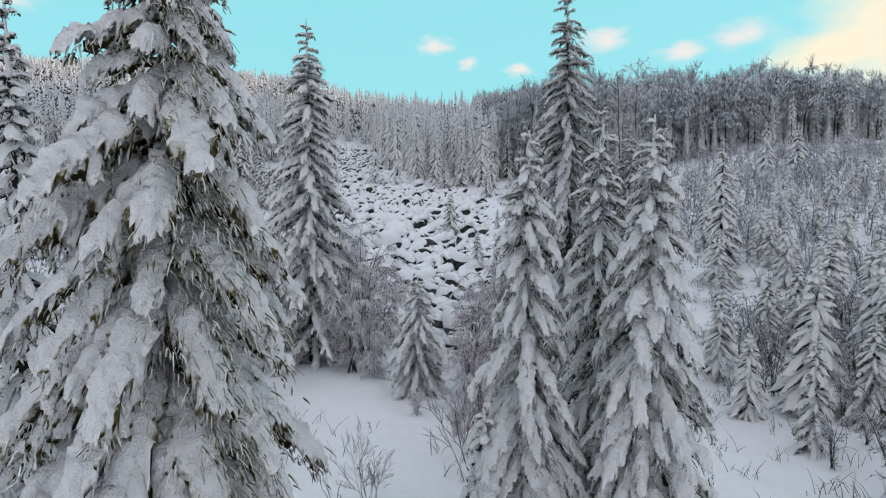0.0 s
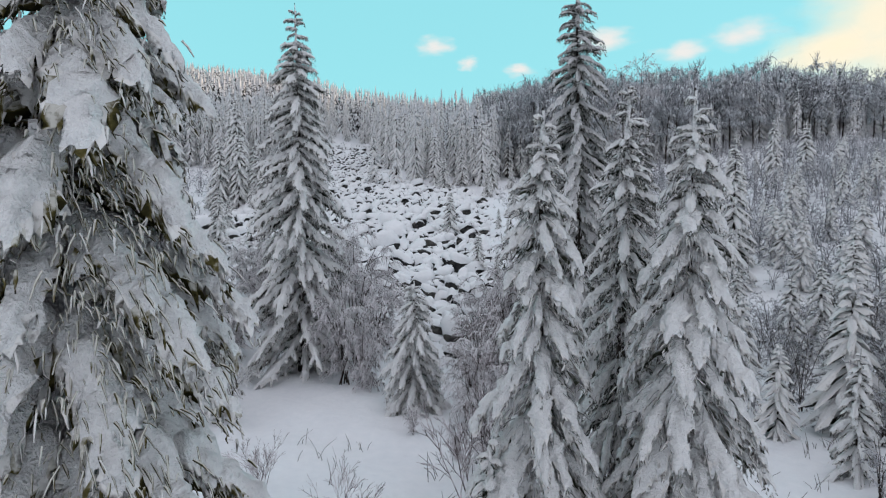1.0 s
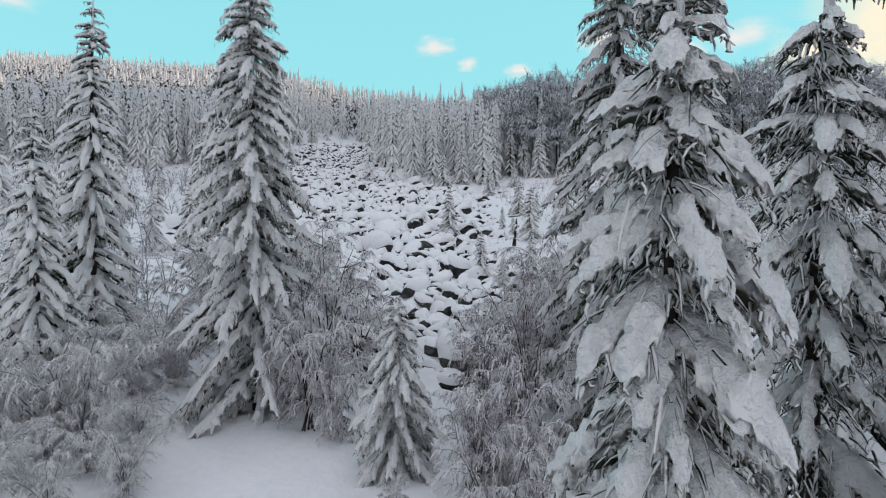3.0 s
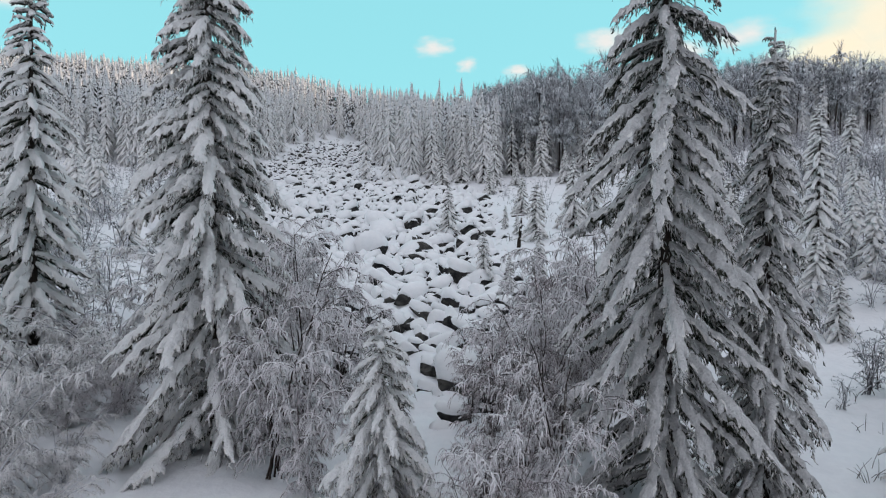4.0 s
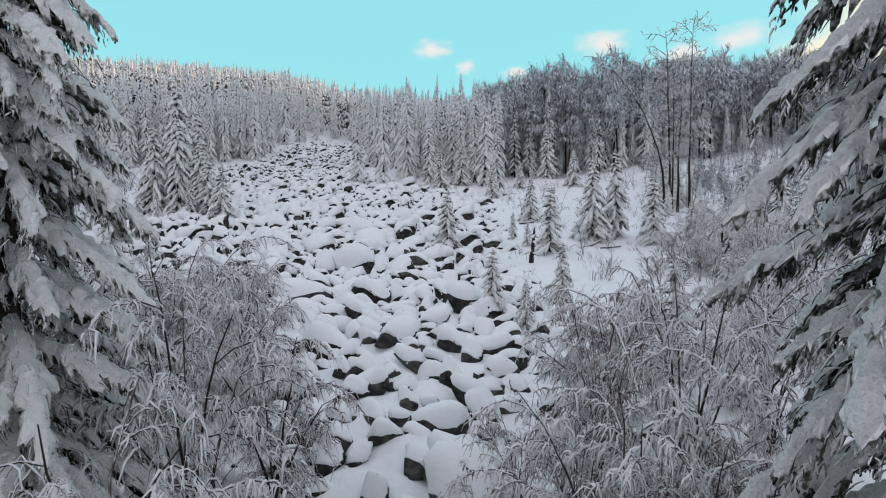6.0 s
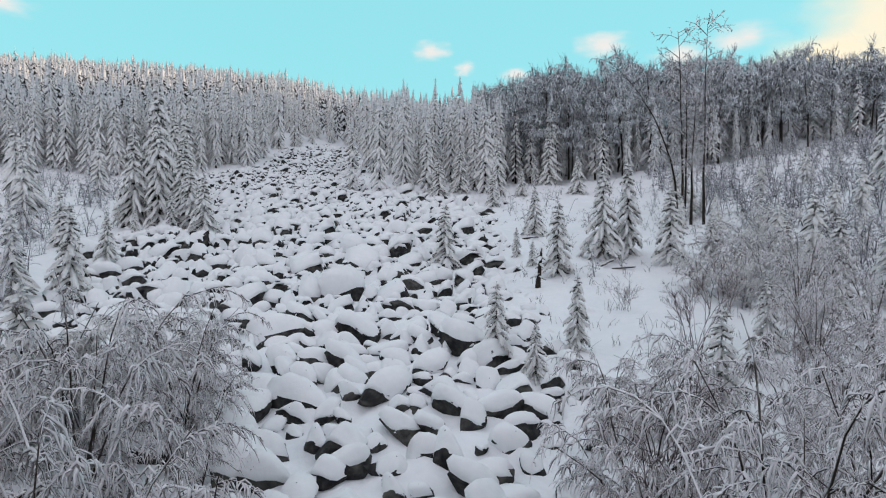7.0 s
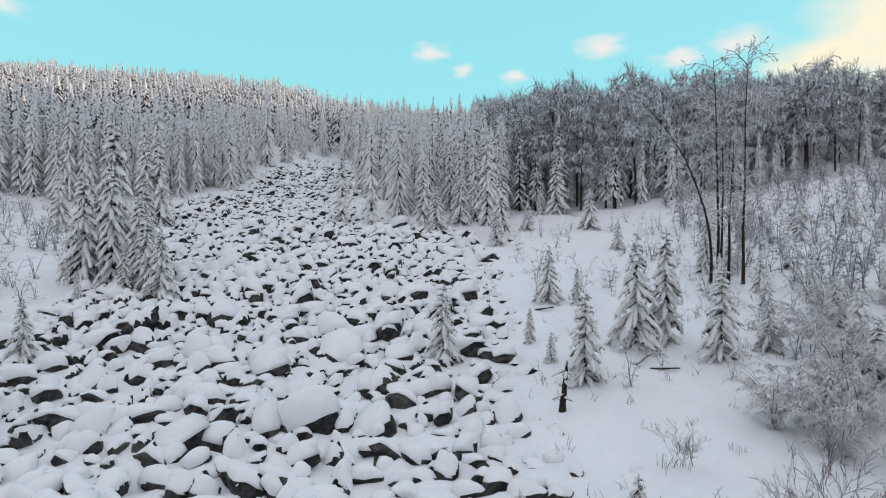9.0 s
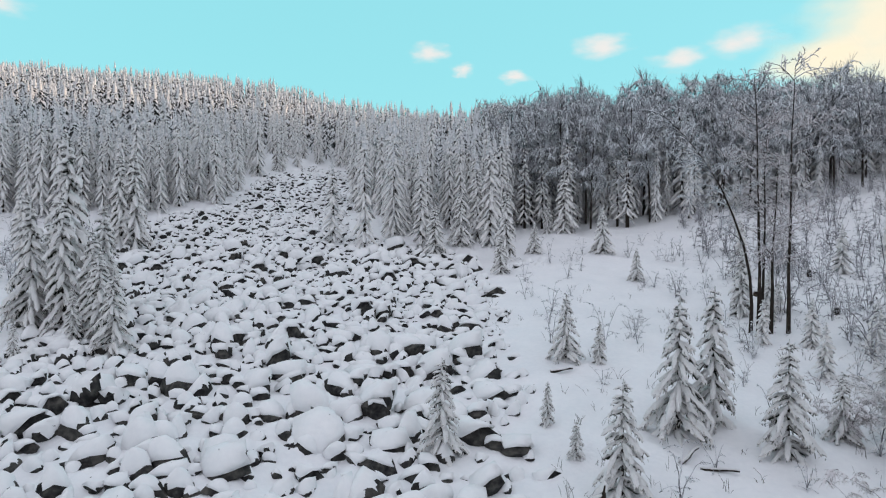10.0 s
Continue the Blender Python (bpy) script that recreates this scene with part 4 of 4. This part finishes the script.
def boulder_soups(seed, rings, sides, size=(0.95, 0.9, 0.88)):
    r = np.random.default_rng(seed + 500)
    reach, size = boulder_shape(seed), np.array(size) * r.uniform(0.75, 1.25, 3)
    stone, cap = Soup(), Soup()

    def ball(el, az, power):
        d = np.stack([np.cos(el) * np.cos(az), np.cos(el) * np.sin(az), np.sin(el)], -1)
        return d * reach(d, power)[..., None] * size

    a = np.arange(sides) * 2 * math.pi / sides
    el, az = np.meshgrid(np.linspace(-1.2, 1.5, rings), a, indexing="ij")
    stone.add(ball(el, az, 14).reshape(-1, 3), tube_faces(rings, sides))
    wave = np.convolve(np.tile(r.uniform(-0.3, 0.3, sides), 3), (0.25, 0.5, 0.25), "same")[sides:2 * sides]
    cut = -0.1 + 0.58 * np.cos(a + math.pi / 2 + r.uniform(-0.9, 0.9)) + wave
    t = np.linspace(0, 1, rings)[:, None]
    el = 1.54 + (cut[None] - 1.54) * t
    p = ball(el, np.broadcast_to(a, el.shape), 5)
    deep = r.uniform(0.2, 0.42) * np.sqrt(np.clip(1 - t, 0, 1))[..., None]
    p = p * 1.08 + np.array([0, 0, 1.0]) * deep
    rim = p[-1] * np.array([0.86, 0.86, 1.0]) - np.array([0, 0, 0.05])
    cap.add(np.concatenate([p, rim[None]]).reshape(-1, 3), tube_faces(rings + 1, sides))
    return stone, cap


def boulder_spots():
    r = np.random.default_rng(33)
    out, step = [], 1.3
    for iy in range(int((232 - 33) / step)):
        for ix in range(int(66 / step)):
            y = 33 + (iy + r.uniform(-0.35, 0.35)) * step
            x = -50 + (ix + 0.5 * (iy % 2) + r.uniform(-0.35, 0.35)) * step
            w = float(in_field(np.array(x), np.array(y)))
            size = (0.42 if y < 138 else 0.34) * math.exp(r.normal(0.35, 0.33))
            keep, turn, flat, tip = r.random(), r.normal(0, 0.55), r.uniform(0.75, 1.15), r.normal(0, 0.14, 2)
            if keep < w:
                out.append((x, y, size * (0.55 + 0.45 * w), turn, flat, tip))
    for x, y, s in ((-7.9, 67.5, 1.25), (-13.0, 71.2, 0.95), (-6.5, 82.7, 1.1), (-9.3, 86.9, 1.2), (-4.4, 81.6, 1.0), (11, 124, 0.8), (12.5, 125.5, 0.7), (13.5, 123, 0.6), (10, 127, 0.7), (14.5, 126, 0.7), (7.4, 70.0, 0.5), (9.2, 63.0, 0.4), (6.3, 66.5, 0.45)):
        out.append((x, y, s, 0.3, 0.9, (0.1, 0.0)))
    out.sort(key=lambda b: b[1])
    return out


SPOTS = boulder_spots()
NEAR_KINDS = []
for i in range(12):
    stone, cap = boulder_soups(400 + i, 10, 18)
    NEAR_KINDS.append((soup_mesh("stone", stone, [STONE], False), soup_mesh("snow_cap", cap, [CAP_SNOW])))
for i, (x, y, size, turn, flat, tip) in enumerate(SPOTS[:300]):
    ob = new("boulder")
    ob.location = (x, y, float(ground_z(x, y)) - 0.3 + 0.12 * size)
    ob.rotation_euler = (tip[0], tip[1], turn)
    ob.scale = (size, size, size * flat)
    for n_, me in zip(("stone", "snow_cap"), NEAR_KINDS[(i * 7) % 12]):
        part(n_, me, ob)
    tagged(ob, "dark angular boulder under a thick rounded cap of snow", "boulder", "boulders of the stone river")

FAR_KINDS = [boulder_soups(440 + i, 5, 9) for i in range(10)]
stuff = [Soup(), Soup()]
for i, (x, y, size, turn, flat, tip) in enumerate(SPOTS[300:]):
    m = (Matrix.Translation((x, y, float(ground_z(x, y)) - 0.3 + 0.12 * size)) @ Euler((tip[0], tip[1], turn)).to_matrix().to_4x4() @ Matrix.Diagonal((size, size, size * flat, 1)))
    m = np.array(m)
    for s, src in zip(stuff, FAR_KINDS[(i * 7) % 10]):
        v, q, _ = src.arrays()
        s.add(v @ m[:3, :3].T + m[:3, 3], q)
field = new("boulder_field")
part("stone", soup_mesh("stone", stuff[0], [STONE], False), field)
part("snow_cap", soup_mesh("snow_cap", stuff[1], [CAP_SNOW]), field)
tagged(field, "stone river of countless dark boulders capped with snow", "boulders", kind="stuff")


# ---- tall bare trees by the boulder field ----
def bare_tree(x, y, h, seed, bow, thick, label):
    rng = np.random.default_rng(seed)
    trunk, crown = Soup(), Soup()
    q = np.linspace(0, 1, 9)
    pts = np.stack([bow[0] * q ** 2.2, bow[1] * q ** 2.2, h * (q - bow[2] * np.clip(q - 0.6, 0, 1) ** 2)], -1) + np.cumsum(rng.normal(0, 0.05, (9, 3)), 0) * [1, 1, 0]
    rad = 0.95 * thick * (1 - 0.88 * q ** 0.7)
    tube(trunk, pts, rad, rad, 7)
    for k in range(40):
        u = rng.uniform(0.35, 1.0)
        i = min(int(u * 8), 7)
        start = pts[i] + (pts[i + 1] - pts[i]) * (u * 8 - i)
        a = rng.uniform(0, 6.3)
        grow(crown, rng, start, (math.cos(a) * 0.8, math.sin(a) * 0.8, 0.45), h * rng.uniform(0.08, 0.19) * (1.3 - 0.5 * u), 0.03, 1, 3, 0.6, 0.45 if bow[0] < -3 else 0.2, (0, 5, 4), 4, 0.02)
    stand([soup_mesh("trunk", trunk, [BARK]), soup_mesh("crown", crown, [FROST_HAZE_TWIGS if bow[0] < -3 else TWIGS])], "bare_tree", x, y, label, "tree", "tall bare trees", names=("trunk", "crown"))


for x, y, h, seed, bow, thick, label in (
    (26.2, 94.4, 20.5, 601, (-0.5, 0.3, 0.0), 0.2, "tall dead broadleaf tree with broken frosted top"),
    (27.0, 94.0, 14.0, 602, (0.4, 0.3, 0.0), 0.19, "straight bare trunk in a group of tall trees"),
    (28.3, 93.7, 21.0, 603, (0.4, 0.2, 0.0), 0.19, "tall thin bare tree with frosted upper twigs"),
    (25.6, 94.2, 18.6, 604, (-7.2, 0.8, 0.35), 0.18, "bare tree bowed over under frost"),
    (26.6, 94.8, 17.0, 605, (0.2, 0.0, 0.0), 0.17, "straight bare trunk in a group of tall trees"),
):
    bare_tree(x, y, h, seed, bow, thick, label)


# ---- clouds ----
def cloud_material(name, colour, strength):
    m = bpy.data.materials.new(name)
    m.use_nodes = True
    n, l = m.node_tree.nodes, m.node_tree.links
    n.remove(n["Principled BSDF"])
    c = n.new("ShaderNodeTexCoord")
    t = n.new("ShaderNodeTexNoise")
    t.inputs["Scale"].default_value = 1.2
    t.inputs["Detail"].default_value = 5.0
    info = n.new("ShaderNodeObjectInfo")
    shift = n.new("ShaderNodeVectorMath")
    shift.operation = "ADD"
    l.new(c.outputs["Object"], shift.inputs[0])
    l.new(info.outputs["Location"], shift.inputs[1])
    l.new(shift.outputs[0], t.inputs["Vector"])
    length = n.new("ShaderNodeVectorMath")
    length.operation = "LENGTH"
    l.new(c.outputs["Object"], length.inputs[0])
    edge = math_node(n, l, "SUBTRACT", 1.0, length.outputs["Value"])
    body = math_node(n, l, "ADD", edge, math_node(n, l, "MULTIPLY", math_node(n, l, "SUBTRACT", t.outputs["Fac"], 0.5), 1.3))
    soft = n.new("ShaderNodeMapRange")
    soft.interpolation_type = "SMOOTHSTEP"
    soft.inputs["From Min"].default_value, soft.inputs["From Max"].default_value = 0.1, 0.95
    soft.inputs["To Max"].default_value = 0.85
    l.new(body, soft.inputs["Value"])
    hold = math_node(n, l, "MULTIPLY", soft.outputs[0], math_node(n, l, "GREATER_THAN", edge, 0.02))
    glow = n.new("ShaderNodeEmission")
    glow.inputs["Color"].default_value = (*colour, 1.0)
    glow.inputs["Strength"].default_value = strength
    clear_ = n.new("ShaderNodeBsdfTransparent")
    mix = n.new("ShaderNodeMixShader")
    l.new(hold, mix.inputs[0])
    l.new(clear_.outputs[0], mix.inputs[1])
    l.new(glow.outputs[0], mix.inputs[2])
    l.new(mix.outputs[0], n["Material Output"].inputs["Surface"])
    return m


CLOUD = cloud_material("cloud", (1.0, 0.9, 0.85), 0.5)
WARM_CLOUD = cloud_material("warm_cloud", (1.0, 0.86, 0.64), 0.56)
CLOUD_MESH = mesh_from("cloud", [(-1, -1, 0), (1, -1, 0), (1, 1, 0), (-1, 1, 0)], [(0, 1, 2, 3)], [0], [CLOUD])
WARM_MESH = mesh_from("cloud", [(-1, -1, 0), (1, -1, 0), (1, 1, 0), (-1, 1, 0)], [(0, 1, 2, 3)], [0], [WARM_CLOUD])
# bearing to the right, elevation, half width and half height, all in degrees
for bearing, elev, wide, high in ((-0.8, 15.4, 2.4, 1.1), (2.2, 14.0, 1.3, 0.8), (14.2, 15.5, 3.0, 1.4), (20.5, 14.0, 3.0, 1.3), (25.5, 15.0, 3.6, 1.6), (34.5, 15.5, 7.0, 4.2), (-34.5, 16.4, 3.4, 1.5), (6.8, 13.3, 1.8, 0.8), (38.0, 12.5, 9.0, 5.5), (31.0, 13.0, 6.0, 2.6)):
    far = 3000.0
    b, e = radians(bearing), radians(elev)
    spot = Vector((math.sin(b) * math.cos(e), math.cos(b) * math.cos(e), math.sin(e))) * far
    ob = new("cloud", WARM_MESH if bearing > 30 else CLOUD_MESH)
    ob.matrix_world = look(spot, (0, 0, 8)) @ Matrix.Diagonal((far * math.tan(radians(wide)), far * math.tan(radians(high)), 1, 1))
    ob.visible_shadow = False
    tagged(ob, "small pale pink cloud low in the sky", "cloud", kind="structure")


# ---- dead wood, posts and dry stalks ----
def snag(x, y, h):
    """A broken dead trunk with stubs and snow on them."""
    rng = np.random.default_rng(71)
    trunk, snow = Soup(), Soup()
    q = np.linspace(0, 1, 7)
    pts = np.stack([0.25 * q, 0.05 * np.sin(q * 5), h * q], -1)
    rad = 0.2 * (1 - 0.7 * q)
    tube(trunk, pts, rad, rad, 7, 0, 0.2, rng)
    for k in range(9):
        u = rng.uniform(0.25, 0.95)
        a, l = rng.uniform(0, 6.3), rng.uniform(0.3, 0.8)
        p = np.array([0.25 * u, 0, h * u])
        path = p + np.outer(np.linspace(0, 1, 4), (math.cos(a) * l, math.sin(a) * l, -0.45 * l))
        tube(trunk, path, (0.05, 0.04, 0.03, 0.012), (0.05, 0.04, 0.03, 0.012), 4, 0, 0.2, rng)
        tube(snow, path + np.array([0, 0, 0.06]), (0.07, 0.1, 0.09, 0.03), (0.05, 0.07, 0.06, 0.02), 5, 0, 0.2, rng)
    tube(snow, [(0.22, 0, h * 0.9), (0.25, 0, h), (0.26, 0, h + 0.15)], (0.12, 0.14, 0.03), (0.12, 0.14, 0.03), 6, 0, 0.2, rng)
    stand([soup_mesh("trunk", trunk, [BARK]), soup_mesh("snow_load", snow, [SNOW])], "snag", x, y, "broken dark dead trunk with snow on its stubs", "dead tree", names=("trunk", "snow_load"))


snag(6.9, 68.5, 2.7)


def fallen_log(x, y, length, thick, spin, tilt, label):
    rng = np.random.default_rng(int(length * 100))
    log, snow = Soup(), Soup()
    q = np.linspace(-0.5, 0.5, 8)
    pts = np.stack([length * q, 0.06 * np.sin(q * 6), tilt * length * (q + 0.5)], -1)
    rad = thick * (1 - 0.3 * (q + 0.5))
    tube(log, pts, rad, rad, 7, 0, 0.12, rng)
    tube(snow, pts + np.array([0, 0, thick * 0.75]), rad * 0.95, rad * 0.7, 6, 0, 0.2, rng)
    ob = new("fallen_log")
    ob.location = (x, y, float(ground_z(x, y)) + thick * 0.4)
    ob.rotation_euler = (0, 0, spin)
    part("log", soup_mesh("log", log, [BARK]), ob)
    part("snow_load", soup_mesh("snow_load", snow, [SNOW]), ob)
    tagged(ob, label, "log")


fallen_log(14.2, 74.2, 1.7, 0.08, -0.5, 0.1, "fallen dark log half buried in snow")
fallen_log(13.2, 75.4, 1.8, 0.1, 0.7, 0.2, "short fallen branch lying in snow")
fallen_log(9.0, 86.5, 1.6, 0.1, 0.2, 0.1, "short fallen branch lying in snow")


def stump(x, y, h):
    rng = np.random.default_rng(int(x * 10))
    wood, cap = Soup(), Soup()
    z = np.linspace(-0.2, h, 4)
    rad = np.array([0.3, 0.25, 0.22, 0.2])
    tube(wood, np.stack([0 * z, 0 * z, z], -1), rad, rad, 8, 0, 0.1, rng)
    tube(cap, [(0, 0, h - 0.04), (0, 0, h + 0.08), (0, 0, h + 0.2), (0, 0, h + 0.26)], (0.24, 0.27, 0.2, 0.03), (0.24, 0.27, 0.2, 0.03), 8, 0, 0.08, rng)
    stand([soup_mesh("wood", wood, [BARK]), soup_mesh("snow_cap", cap, [CAP_SNOW])], "stump", x, y, "dark tree stump with a round cap of snow", "stump", "stumps on the slope", names=("wood", "snow_cap"), sink=0.0)


for x, y, h in ((38.5, 108.4, 0.7), (42.5, 118.6, 1.3), (30.4, 103.1, 0.5), (33.5, 96.0, 0.6)):
    stump(x, y, h)

# dry stalks poking out of the open snow
r = np.random.default_rng(88)
stalks = Soup()
for k in range(420):
    y = r.uniform(12, 110)
    x = r.uniform(5.5, 12 + 0.2 * y) if r.random() < 0.75 else r.uniform(-6, 1.5)
    if x < 4 and y > 24:
        continue
    z = float(ground_z(x, y))
    for _ in range(r.integers(3, 7)):
        h = r.uniform(0.25, 0.8)
        lean = r.normal(0, 0.3, 2) * h
        p = np.array([x + r.normal(0, 0.18), y + r.normal(0, 0.18), z - 0.05])
        path = p + np.outer((0, 0.5, 1), (lean[0], lean[1], h)) + np.outer((0, 0.0, 1), (lean[0] * 0.4, lean[1] * 0.4, -0.06))
        tube(stalks, path, (0.011, 0.01, 0.006), (0.011, 0.01, 0.006), 3)
tagged(new("dry_stalks", soup_mesh("dry_stalks", stalks, [BARE_TWIGS])), "thin dry stalks poking out of the snow", "grass", kind="stuff")
